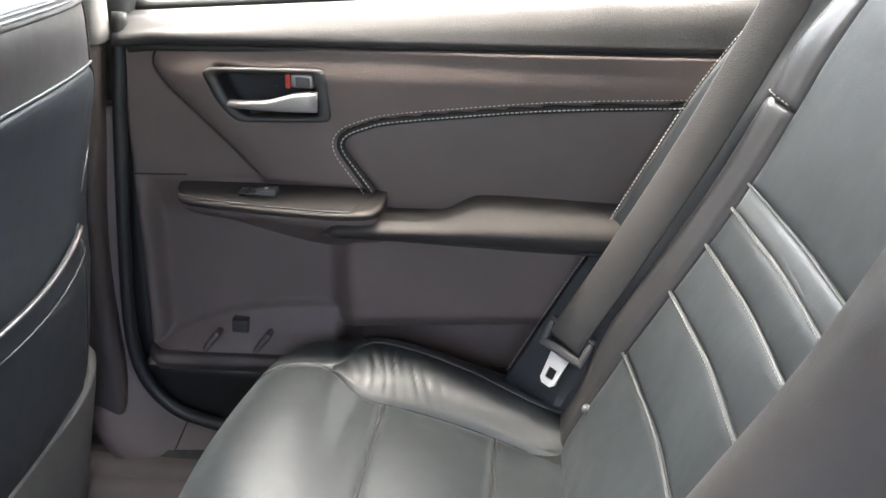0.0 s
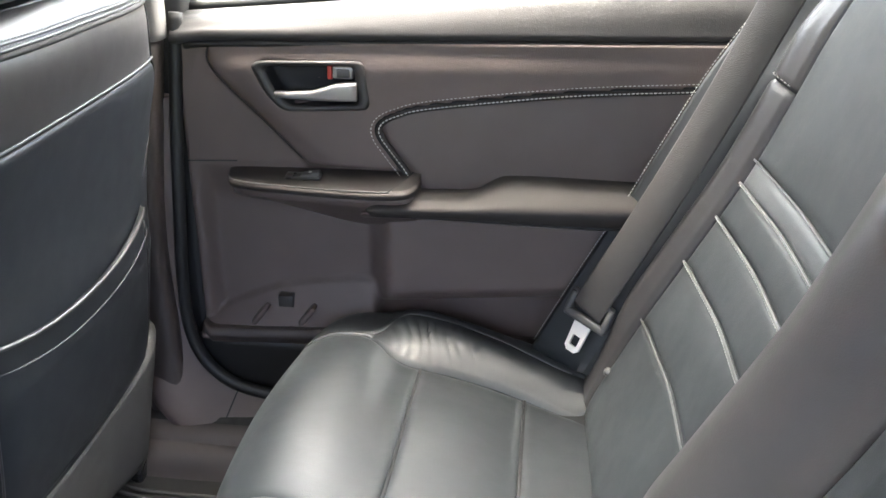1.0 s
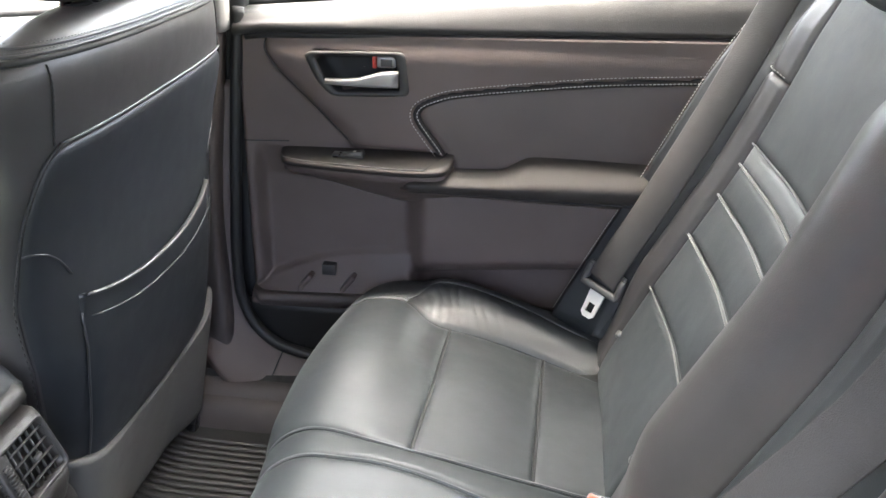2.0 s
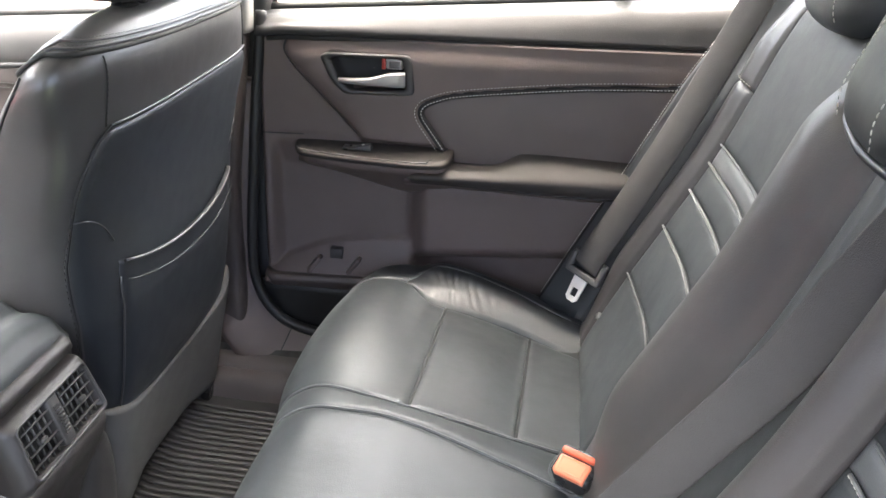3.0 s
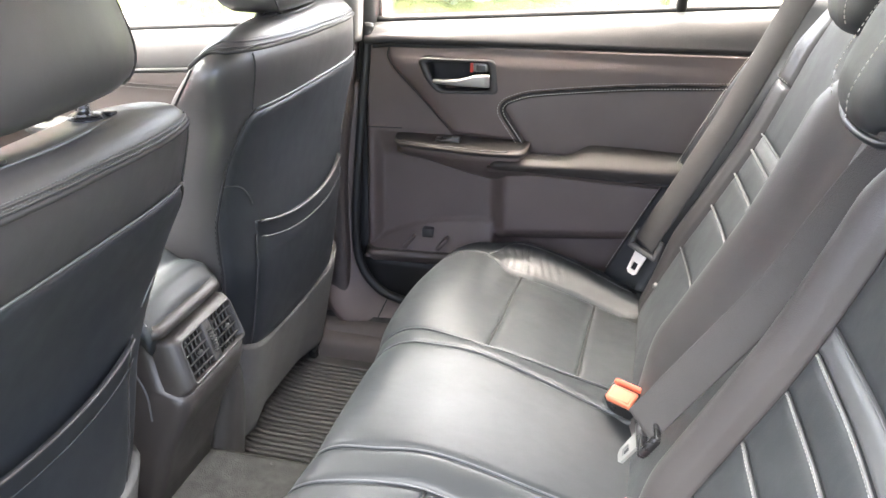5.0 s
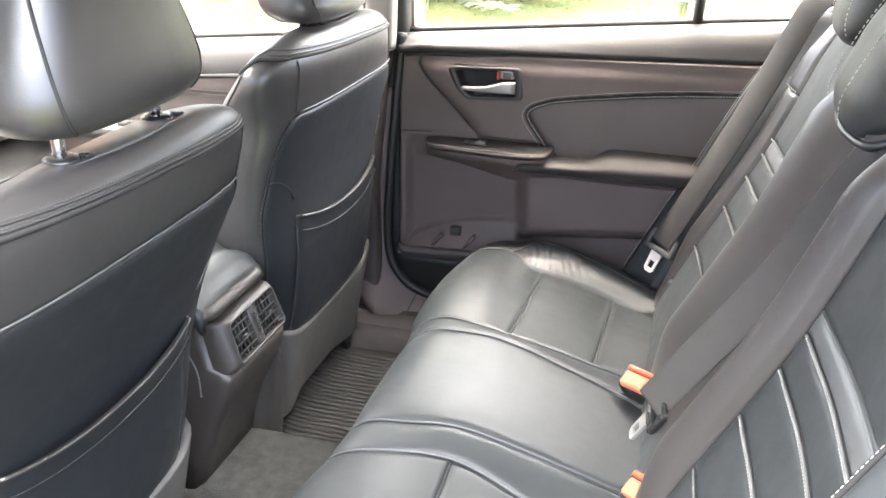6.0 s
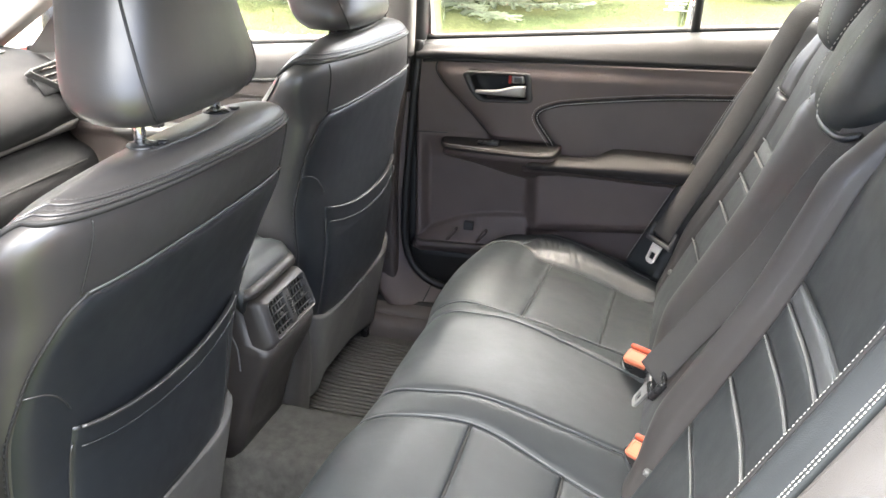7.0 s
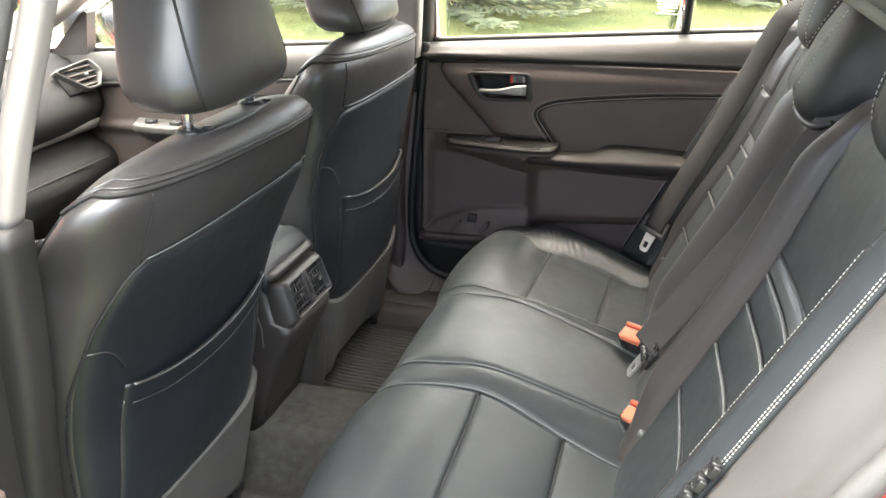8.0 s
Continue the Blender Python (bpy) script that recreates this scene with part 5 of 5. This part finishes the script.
    for s in (1, -1):
        part("edge_piping", tube([around(z, s * (1.85 if cy > 0 else 1.55 + 0.45 * step(0.60, 0.762, z)), 0.0006) for z in np.linspace(0.762, 0.28, 50)], 0.0015, 6), SEAM_DARK, seat, "dark piping down the side")
    part("rim_piping", tube(rim(-0.004, 0.001), 0.0030, 8), SEAM_DARK, seat, "dark rim seam")
    for off in (0.0005, 0.0052):
        part("rim_welt", tube(rim(off, 0.0002), 0.0016, 8), LEATHER_SIDE, seat, "narrow raised leather welt")
        part("rim_stitching", stitches(rim(off + 0.0022, 0.0008), dash=0.0032, gap=0.0014, r=0.0004), PLEAT, seat, "grey stitching beside the welt")
    part("cap_seam", tube([O + Vector((-0.300 - 0.03 * (v / 0.17) ** 2, v, 0.8055 - 0.012 * (v / 0.17) ** 4)) for v in np.linspace(-0.15, 0.15, 30)], 0.0018, 6), PLEAT, seat)

    # grey lower trim wrapped round the foot of the backrest
    def foot(a, b):
        v = (2 * a - 1)
        z = 0.115 + (0.160 + 0.045 * abs(v) ** 3) * b
        w = SEAT_W(z) * 0.985
        return seat_rear(w * v, z) + O + Vector((0.012 - 0.006 * b + 0.030 * step(0.3, 1.0, abs(v)) * (1 - 0.6 * b), 0, 0))
    part("lower_trim", shell(foot, 50, 20, (-0.02, 0, 0)), GREY_PLASTIC, seat, "grey plastic lower backrest trim")

    # headrest on two chrome posts
    pad = moved(headrest_geo(0.300, 0.135, 0.20, -0.22, 3.0, 0.50, 5.0), Matrix.Translation((-0.337, cy, 0.826 - drop)))
    head = part("headrest", pad, LEATHER_SIDE, seat, "black leather headrest")
    for s in (1, -1):
        line = []
        for k in np.linspace(0.05, 0.95, 40):
            m = 0.02 + 0.98 * (1 - abs(2 * k - 1) ** (3.2 if k > 0.5 else 5.0)) ** (1 / 2.4)
            w, d = 0.150 * (1 - 0.50 * k) * (0.72 + 0.28 * m) * m ** 0.35, 0.0675 * m ** 0.8
            a = 0.72 + 0.75 * k
            line.append(Vector((-0.337 - 0.044 * k + d * math.cos(a) ** (2 / 3.0), cy + s * w * math.sin(a) ** (2 / 3.0), 0.826 - drop + 0.20 * k)))
        part("headrest_seam", tube(line, 0.0018, 6), SEAM_DARK, head)
        part("post", tube([(-0.328, cy + s * 0.076, 0.78), (-0.336, cy + s * 0.076, 0.87)], 0.0065, 12), CHROME, seat, "chrome headrest post")
        collar = part("post_collar", tube([(-0.328, cy + s * 0.076, 0.792), (-0.328, cy + s * 0.076, 0.8065), (-0.328, cy + s * 0.076, 0.8085), (-0.328, cy + s * 0.076, 0.8095)], lambda t: 0.017 if t < 0.4 else (0.015 if t < 0.9 else 0.009), 16, 1.0), GLOSS_BLACK, seat, "black post collar")
        part("release_tab", box(-0.320, -0.308, cy + s * 0.076 + 0.010, cy + s * 0.076 + 0.020, 0.8055, 0.8095, 0.0015), GLOSS_BLACK, collar)
    # cushion and frame ahead of the backrest
    def pad_top(a, b):
        x, v = -0.98 + 0.52 * a, 0.25 * (2 * b - 1)
        z = 0.345 - 0.05 * a + 0.02 * abs(v / 0.25) ** 3 - 0.06 * step(0.12, 0.0, a) - 0.03 * step(0.94, 1.0, abs(v / 0.25))
        return O + Vector((x, v, z))
    part("seat_cushion", shell(pad_top, 24, 24, (0, 0, -0.13)), LEATHER_SIDE, seat)
    for s in (1, -1):
        part("seat_rail", box(-0.95, -0.43, cy + s * 0.19 - 0.02, cy + s * 0.19 + 0.02, 0.06, 0.10, 0.006), GLOSS_BLACK, seat, "black seat rail")
        part("rail_foot", box(-0.49, -0.45, cy + s * 0.19 - 0.024, cy + s * 0.19 + 0.024, 0.058, 0.115, 0.010, 3), GLOSS_BLACK, seat)
    # the backrest is reclined about its pocket
    for ob in seat.children_recursive:
        for v in ob.data.vertices:
            v.co.x += recline * max(0.0, v.co.z - 0.45)
    part("seat_base", box(-0.93, -0.47, cy - 0.20, cy + 0.20, 0.10, 0.22, 0.02), DARK_RUBBER, seat)
    return seat


build_front_seat(0.355, "front passenger seat, black leather, pocketed back, raised headrest", -0.15, 0.020)
build_front_seat(-0.362, "driver's seat, black leather, pocketed back, raised headrest", 0.07)


# ---- centre console ----
def build_console():
    con = thing("centre_console", (-0.45, 0, 0.16), "dark centre console with rear air vents and leather armrest", "console")
    rings = []
    for z, x0, w in ((0.145, -0.428, 0.088), (0.20, -0.416, 0.088), (0.26, -0.397, 0.089), (0.30, -0.378, 0.091), (0.33, -0.363, 0.092), (0.352, -0.357, 0.092), (0.364, -0.358, 0.092), (0.372, -0.384, 0.091), (0.43, -0.402, 0.091), (0.446, -0.402, 0.091), (0.449, -0.386, 0.091), (0.458, -0.388, 0.090), (0.464, -0.397, 0.087)):
        sec = rounded([(x0, -w), (x0, w), (-0.78, w), (-0.78, -w)], 0.022, 5)
        rings.append([Vector((p.x, p.y, z)) for p in sec])
    part("console_body", loft(rings), CONSOLE, con, "brown-black moulded console body")

    part("console_front", box(-1.22, -0.78, -0.085, 0.085, 0.10, 0.34, 0.02, 3), DARK_RUBBER, con, "dark forward part of the console")

    def lid(a, b):
        x, y = -0.398 - 0.34 * a, 0.092 * (2 * b - 1)
        e = abs(2 * b - 1)
        z = 0.476 + 0.022 * step(0.0, 0.35, a) + 0.012 * (1 - e ** 2.5) - 0.018 * step(0.06, 0.0, a)
        z -= 0.007 * math.exp(-((a - 0.17) / 0.035) ** 2)
        return Vector((x, y, z))
    lidob = part("armrest_lid", shell(lid, 50, 24, (0, 0, -0.03)), LEATHER, con, "black leather armrest lid")
    part("stitching", stitches([lid(0.02 + 0.9 * k / 30, 0.04) + Vector((0, 0, 0.001)) for k in range(31)], dash=0.005, gap=0.002, r=0.0009), THREAD, lidob, "pale stitching")

    side = spline([(-0.58, -0.0905, 0.463), (-0.50, -0.0916, 0.452), (-0.445, -0.0926, 0.420), (-0.415, -0.0926, 0.372), (-0.410, -0.0926, 0.325)], 10)
    part("side_edge", tube(side, 0.0012, 6), PLEAT, con, "pale moulded edge on the console's side")
    # air vents: a framed panel with two outlets and a thumb wheel, leaning forward at its top
    nx = Vector((0.945, 0, 0.327)).normalized()
    up = Vector((-0.327, 0, 0.945)).normalized()
    o = Vector((-0.3635, 0.0, 0.408))
    m = Matrix((Vector((0, 1, 0)), up, nx)).transposed().to_4x4()
    m.translation = o
    place = lambda g: moved(g, m)
    outer = rounded([(-0.076, -0.0345), (0.076, -0.0345), (0.071, 0.0345), (-0.071, 0.0345)], 0.009, 5)
    def scaled(r, kx, ky, z):
        return [Vector((p.x * kx, p.y * ky, z)) for p in r]
    frame_geo = loft([scaled(outer, 1.155, 1.30, -0.036), scaled(outer, 1.145, 1.26, -0.020), scaled(outer, 1.10, 1.17, -0.007), scaled(outer, 1.03, 1.05, 0.0), scaled(outer, 1.0, 1.0, 0.001), scaled(outer, 0.97, 0.95, 0.004), scaled(outer, 0.945, 0.89, 0.0035), scaled(outer, 0.93, 0.87, -0.022)], cap=False)
    vent = part("vent_frame", place(frame_geo), CONSOLE, con, "dark vent surround")
    rim = loft([scaled(outer, 0.97, 0.95, 0.0042), scaled(outer, 0.965, 0.94, 0.0052), scaled(outer, 0.935, 0.87, 0.0050), scaled(outer, 0.93, 0.86, 0.0)], cap=False)
    part("vent_rim", place(rim), SATIN_BLACK, vent, "satin black rim round the outlets")
    part("vent_backing", place(box(-0.071, 0.071, -0.031, 0.031, -0.0240, -0.0215, 0.0)), SEAM_DARK, vent)
    for s in (1, -1):
        for k in range(4):
            y = -0.0195 + 0.013 * k
            part("vent_slat", place(box(s * 0.039 - 0.0275, s * 0.039 + 0.0275, y - 0.0007, y + 0.0007, -0.0015, 0.0020, 0.0005, 1)), VENT_GREY, vent)
        for k in range(5):
            xx = s * 0.039 - 0.021 + 0.0105 * k
            part("vent_slat", place(box(xx - 0.0007, xx + 0.0007, -0.029, 0.029, -0.0055, -0.0020, 0.0)), VENT_GREY, vent)
        part("vent_tab", place(box(s * 0.039 - 0.006, s * 0.039 + 0.006, -0.003, 0.003, 0.002, 0.007, 0.002, 2)), VENT_GREY, vent, "grey vent tab")
    part("vent_post", place(box(-0.0100, 0.0100, -0.030, 0.030, -0.020, 0.0025, 0.003, 2)), SATIN_BLACK, vent)
    for k in range(9):
        part("wheel_rib", place(box(-0.0045, 0.0045, -0.017 + 0.00425 * k - 0.0012, -0.017 + 0.00425 * k + 0.0012, 0.002, 0.0075 - 0.00022 * (k - 4) ** 2, 0.0008, 1)), VENT_GREY, vent)
    # bracket cover beside the console's foot
    rings = []
    for t in np.linspace(0, 1, 14):
        z = 0.10 + 0.215 * t
        r = 0.058 * math.sqrt(max(0.05, 1 - max(0, (t - 0.35) / 0.66) ** 2.4))
        sec = rounded([(-0.50, 0.086), (-0.412 + 0.024 * t, 0.088), (-0.404 + 0.022 * t, 0.092 + r), (-0.43, 0.10 + r * 1.3), (-0.50, 0.10 + r * 1.3)], 0.024, 6)
        rings.append([Vector((p.x, p.y, z)) for p in sec])
    part("foot_cover", loft(rings), SATIN_BLACK, con, "black plastic foot cover")


def build_mats():
    mat = thing("floor_mat", (-0.38, 0.36, 0.06), "black ribbed rubber floor mat on the carpet", "floor mat")

    def sheet(a, b):
        x, y = -0.60 + 0.50 * a, 0.160 + 0.425 * b
        e = min(a * 0.50, b * 0.425)
        z = 0.064 + 0.014 * step(0.016, 0.004, e) + 0.040 * step(0.545, 0.59, y) + 0.002 * noise.noise(Vector((x * 8, y * 8, 2)))
        return Vector((x, y, z))
    part("mat_sheet", shell(sheet, 60, 60, (0, 0, -0.006)), MAT_RUBBER, mat)
    for k in range(24):
        y = 0.186 + 0.0140 * k
        line = []
        for x in np.linspace(-0.575, -0.11, 30):
            bend = 0.035 * step(-0.40, -0.55, x) ** 1.2
            line.append((x, y + bend, 0.0665 + 0.002 * noise.noise(Vector((x * 8, y * 8, 2)))))
        part("rib", tube(line, 0.0044, 6, 0.9), MAT_RUBBER, mat)
    mat = thing("floor_mat", (-0.38, -0.36, 0.06), "black rubber floor mat behind the driver's seat", "floor mat")

    def sheet2(a, b):
        x, y = -0.60 + 0.50 * a, -0.56 + 0.40 * b
        e = min(a * 0.50, b * 0.40, (1 - b) * 0.40)
        return Vector((x, y, 0.064 + 0.012 * step(0.016, 0.004, e)))
    part("mat_sheet", shell(sheet2, 40, 40, (0, 0, -0.006)), MAT_RUBBER, mat)
    for k in range(16):
        y = -0.530 + 0.0215 * k
        part("rib", tube([(x, y, 0.0665) for x in np.linspace(-0.575, -0.13, 8)], 0.0058, 6, 0.9), MAT_RUBBER, mat)


def build_dash():
    dash = thing("dashboard", (-1.30, 0, 0.30), "dark moulded dashboard with silver framed side vent", "dashboard")

    def face(a, b):
        y = -0.655 + 1.31 * b
        prof = spline([(-1.56, 0.640, 0), (-1.45, 0.652, 0), (-1.33, 0.648, 0), (-1.255, 0.625, 0), (-1.205, 0.585, 0), (-1.185, 0.535, 0), (-1.205, 0.490, 0), (-1.235, 0.468, 0), (-1.225, 0.440, 0), (-1.175, 0.410, 0), (-1.165, 0.360, 0), (-1.20, 0.30, 0), (-1.30, 0.20, 0), (-1.45, 0.16, 0)], 6)
        p = prof[int(round(a * (len(prof) - 1)))]
        e = abs(y) / 0.655
        return Vector((p.x - 0.03 * e ** 6, y, p.y - 0.006 * e ** 8))
    part("dash_skin", shell(face, 78, 40, (-0.03, 0, -0.02)), DASH_SOFT, dash, "soft black dashboard skin")
    part("trim_strip", strap([(-1.222, y, 0.480) for y in np.linspace(0.10, 0.62, 20)], (0.5, 0, 0.87), 0.028, 0.003), SATIN, dash, "silver trim strip")
    # side vent
    o = Vector((-1.214, 0.568, 0.606))
    nx = Vector((0.80, 0.0, 0.60)).normalized()
    up = Vector((-0.60, 0, 0.80)).normalized()
    m = Matrix((Vector((0, 1, 0)), up, nx)).transposed().to_4x4()
    m.translation = o
    ring = rounded([(-0.085, 0.030), (0.060, 0.040), (0.078, 0.0), (0.035, -0.036), (-0.012, -0.036)], 0.012, 5)
    def sc(k, z):
        return [Vector((p.x * k, p.y * k, z)) for p in ring]
    frame_ob = part("vent_frame", moved(loft([sc(1.0, -0.01), sc(1.0, 0.008), sc(0.97, 0.011), sc(0.90, 0.009), sc(0.88, -0.006)], cap=False), m), VENT_SILVER, dash, "satin grey vent frame")
    part("vent_backing", moved(box(-0.068, 0.065, -0.032, 0.034, -0.012, -0.006, 0.0), m), SEAM_DARK, frame_ob)
    for k in range(4):
        part("vent_slat", moved(box(-0.045 + 0.010 * abs(k - 2), 0.058 - 0.006 * abs(k - 2), -0.024 + 0.016 * k - 0.0018, -0.024 + 0.016 * k + 0.0018, -0.006, 0.006, 0.001, 1), m), DARK_TRIM, frame_ob)
    part("vent_tab", moved(box(0.0, 0.016, -0.004, 0.004, 0.004, 0.014, 0.002, 2), m), GLOSS_BLACK, frame_ob)
    part("glovebox_line", tube([(-1.172, y, 0.405) for y in np.linspace(0.12, 0.58, 12)], 0.002, 6), SEAM_DARK, dash)
    part("top_grille", box(-1.43, -1.36, 0.40, 0.58, 0.649, 0.6545, 0.002), GREY_PLASTIC, dash, "pale grey speaker grille")


build_console()
build_mats()
build_dash()


# belt hook on the near door post
hook = thing("belt_guide", (-0.36, -0.62, 0.72), "black plastic belt guide on the near door post", "belt guide")
part("hook_arm", tube(spline([(-0.385, -0.620, 0.722), (-0.36, -0.605, 0.722), (-0.338, -0.600, 0.716)], 6), lambda t: 0.006 + 0.005 * t, 10), GLOSS_BLACK, hook)


# ---- outside ----
def build_outside():
    def lawn(a, b):
        x, y = -150 + 300 * a, -150 + 300 * b
        r = math.hypot(x, y)
        return Vector((x, y, -0.33 + (0.0 if r < 4 else 0.12 * noise.noise(Vector((x * 0.05, y * 0.05, 0))) * step(8, 24, y))))
    loose("ground", grid(lawn, 120, 120), LAWN, "sunlit dry green lawn round the car", "lawn", kind="structure")

    def drive(a, b):
        x = -60 + 120 * a
        near = 2.4 + 0.3 * noise.noise(Vector((x * 0.5, 9, 0)))
        far = 6.3 + 0.35 * noise.noise(Vector((x * 0.5, 3, 0)))
        y = near + (far - near) * b
        return Vector((x, y, -0.327 + 0.004 * noise.noise(Vector((x, y, 1)))))
    loose("driveway", shell(drive, 240, 60, (0, 0, -0.03)), GRAVEL, "pale dry gravel driveway beside the car", "driveway", kind="structure")

    rng = random.Random(4)
    blades_v, blades_f = [], []
    for _ in range(26000):
        y = 5.5 + 7.5 * rng.random()
        x = -6.5 + 9.5 * rng.random()
        h, w = 0.010 + 0.016 * rng.random(), 0.003 + 0.003 * rng.random()
        a = rng.random() * math.pi
        lean = Vector((rng.uniform(-1, 1), rng.uniform(-1, 1), 0)) * h * 2.2
        p = Vector((x, y, -0.335 + 0.0))
        d = Vector((math.cos(a), math.sin(a), 0)) * w
        k = len(blades_v)
        blades_v += [p - d, p + d, p + lean + Vector((0, 0, h))]
        blades_f.append((k, k + 1, k + 2))
    loose("grass", (blades_v, blades_f), GRASS_BLADE, "tufts of yellow-green lawn grass", "grass", kind="stuff")


def build_spruce(x, y, height, spread, seed, label, fine=True):
    rng = random.Random(seed)
    base = Vector((x, y, -0.33))
    tree = thing("spruce_tree", base, label, "tree", "spruces by the lawn")
    part("trunk", tube([base + Vector((0.03 * math.sin(k), 0.03 * math.cos(2 * k), height * k / 8)) for k in range(9)], lambda t: 0.13 * (1 - t) + 0.01, 10), BARK, tree)
    wood, v, f = [], [], []

    def twig(p, d, n, length):
        """A flat spray of needles about a twig."""
        side = d.cross(Vector((0, 0, 1)))
        side = side.normalized() if side.length > 1e-6 else Vector((1, 0, 0))
        for i in range(n):
            t = i / n
            q = p + d * (length * t)
            for s in (1, -1):
                nd = (d * 0.75 + side * s * rng.uniform(0.5, 1.0) + Vector((0, 0, rng.uniform(-0.1, 0.5)))).normalized()
                ln = rng.uniform(0.035, 0.065)
                w = side.cross(nd).normalized() * 0.009 + d * 0.006
                k = len(v)
                v.extend([q - w, q + w, q + nd * ln])
                f.append((k, k + 1, k + 2))
    tiers = int(height * 3.2)
    for ti in range(tiers):
        h = 0.12 + (height - 0.3) * (ti / tiers) ** 1.1
        reach = spread * (1 - h / height) ** 0.85
        count = 16 if ti < 7 and fine else 7 + (not fine)
        for b in range(count):
            a = 2 * math.pi * (b + rng.random() * 0.8) / count + ti * 0.7
            d = Vector((math.cos(a), math.sin(a), -0.10 - 0.10 * rng.random()))
            ln = reach * rng.uniform(0.75, 1.1)
            pts = [base + Vector((0, 0, h)) + d * (ln * t) + Vector((0, 0, 0.16 * ln * t * t)) for t in np.linspace(0, 1, 6)]
            for p in pts:
                p.z = max(p.z, base.z + 0.05)
            wood.append(tube(pts, lambda t: 0.010 * (1 - t) + 0.002, 5))
            near = fine and d.y < 0.25 and ti < 7
            steps = 24 if near else (6 if fine else 10)
            for k in range(steps):
                t = 0.22 + 0.78 * k / (steps - 1)
                i = min(4, int(t * 5))
                p = pts[i].lerp(pts[i + 1], t * 5 - i)
                along = (pts[i + 1] - pts[i]).normalized()
                for s in (1, -1):
                    sd = (along * 0.8 + along.cross(Vector((0, 0, 1))).normalized() * s * rng.uniform(0.6, 1.1) + Vector((0, 0, rng.uniform(-0.25, 0.12)))).normalized()
                    twig(p, sd, 15 if near else 7, rng.uniform(0.20, 0.42) * (1.15 - 0.5 * t))
    part("limbs", merge(wood), BARK, tree)
    part("crown", (v, f), NEEDLES, tree, "blue-green needle sprays", smooth=False)


build_outside()
build_spruce(-3.0, 9.4, 7.0, 2.6, 3, "dense blue-green spruce with branches down to the lawn")
build_spruce(0.6, 12.4, 6.0, 2.2, 8, "smaller spruce standing behind on the lawn")
build_spruce(-6.2, 11.0, 6.5, 2.4, 12, "spruce farther along the lawn's edge")
for k, (x, y, h) in enumerate(((-10.5, 14.5, 10.5), (-7.0, 16.0, 11.5), (-3.6, 15.2, 11.0), (-0.4, 16.4, 12.0), (3.2, 15.4, 10.8), (6.8, 16.0, 11.4), (10.4, 14.8, 10.6))):
    build_spruce(x, y, h, 2.9, 20 + k, "tall dark spruce in the row behind the lawn", False)


# ---- outer body and wheels ----
def build_outer_body():
    def boot(a, b):
        y = -0.70 + 1.40 * b
        q = spline([(1.04, 0.80, 0), (1.30, 0.80, 0), (1.62, 0.775, 0), (1.68, 0.74, 0), (1.72, 0.60, 0), (1.74, 0.42, 0)], 6)
        p = q[int(round(a * (len(q) - 1)))]
        e = (y / 0.70) ** 4
        return Vector((p.x - 0.06 * e, y, p.y - 0.025 * e))
    loose("boot_lid", shell(boot, 30, 20, (-0.015, 0, -0.015)), RED_PAINT, "glossy red boot lid behind the rear window", "car body", kind="structure")
    for name, x, s in (("rear_bumper", 1.70, 1), ("front_bumper", -2.58, -1)):
        def bumper(a, b, x=x, s=s):
            y = -0.80 + 1.60 * a
            z = -0.14 + 0.57 * b
            return Vector((x + s * (0.06 * math.sin(math.pi * b) - 0.16 * abs(y / 0.80) ** 4), y, z))
        loose(name, shell(bumper, 24, 12, (-0.03 * s, 0, 0)), RED_PAINT, "glossy red moulded bumper", "car body", kind="structure")
    for s in (1, -1):
        def wing(a, b):
            x = -2.50 + 1.04 * a
            z = -0.12 + (0.58 + 0.14 * a) * b
            arch = 0.34 ** 2 - (x + 1.98) ** 2
            if arch > 0:
                z = max(z, -0.03 + math.sqrt(arch))
            return Vector((x, s * (0.82 - 0.09 * b ** 3 - 0.05 * (1 - a) ** 2), z))
        loose("front_wing", shell(wing, 40, 16, (0, -0.02 * s, 0)), RED_PAINT, "glossy red front wing with wheel arch", "car body", kind="structure")
    for x in (-1.98, 0.95):
        for s in (1, -1):
            wheel = thing("wheel", (x, s * 0.76, -0.33), "black road tyre on a silver spoked rim", "wheel", "road wheels")
            c = Vector((x, s * 0.76, -0.005))
            rings = []
            for r, d in ((0.215, -0.10), (0.30, -0.105), (0.322, -0.085), (0.325, 0.0), (0.322, 0.085), (0.30, 0.105), (0.215, 0.10)):
                rings.append([c + Vector((r * math.cos(a), d, r * math.sin(a))) for a in np.linspace(0, 2 * math.pi, 40, endpoint=False)])
            part("tyre", loft(rings + rings[:1], cap=False), DARK_RUBBER, wheel)
            rings = []
            for r, d in ((0.215, 0.095), (0.205, 0.10), (0.195, 0.06), (0.195, -0.09), (0.215, -0.095)):
                rings.append([c + Vector((r * math.cos(a), s * d, r * math.sin(a))) for a in np.linspace(0, 2 * math.pi, 40, endpoint=False)])
            rim = part("rim", loft(rings, cap=False), SATIN, wheel, "silver alloy rim")
            for k in range(5):
                a = 2 * math.pi * k / 5
                d = Vector((math.cos(a), 0, math.sin(a)))
                part("spoke", tube([c + Vector((0, s * 0.075, 0)) + d * 0.03, c + Vector((0, s * 0.085, 0)) + d * 0.12, c + Vector((0, s * 0.075, 0)) + d * 0.20], 0.022, 8), SATIN, rim)
            part("hub", tube([c + Vector((0, s * 0.05, 0)), c + Vector((0, s * 0.092, 0))], 0.045, 16), SATIN, rim)


build_outer_body()
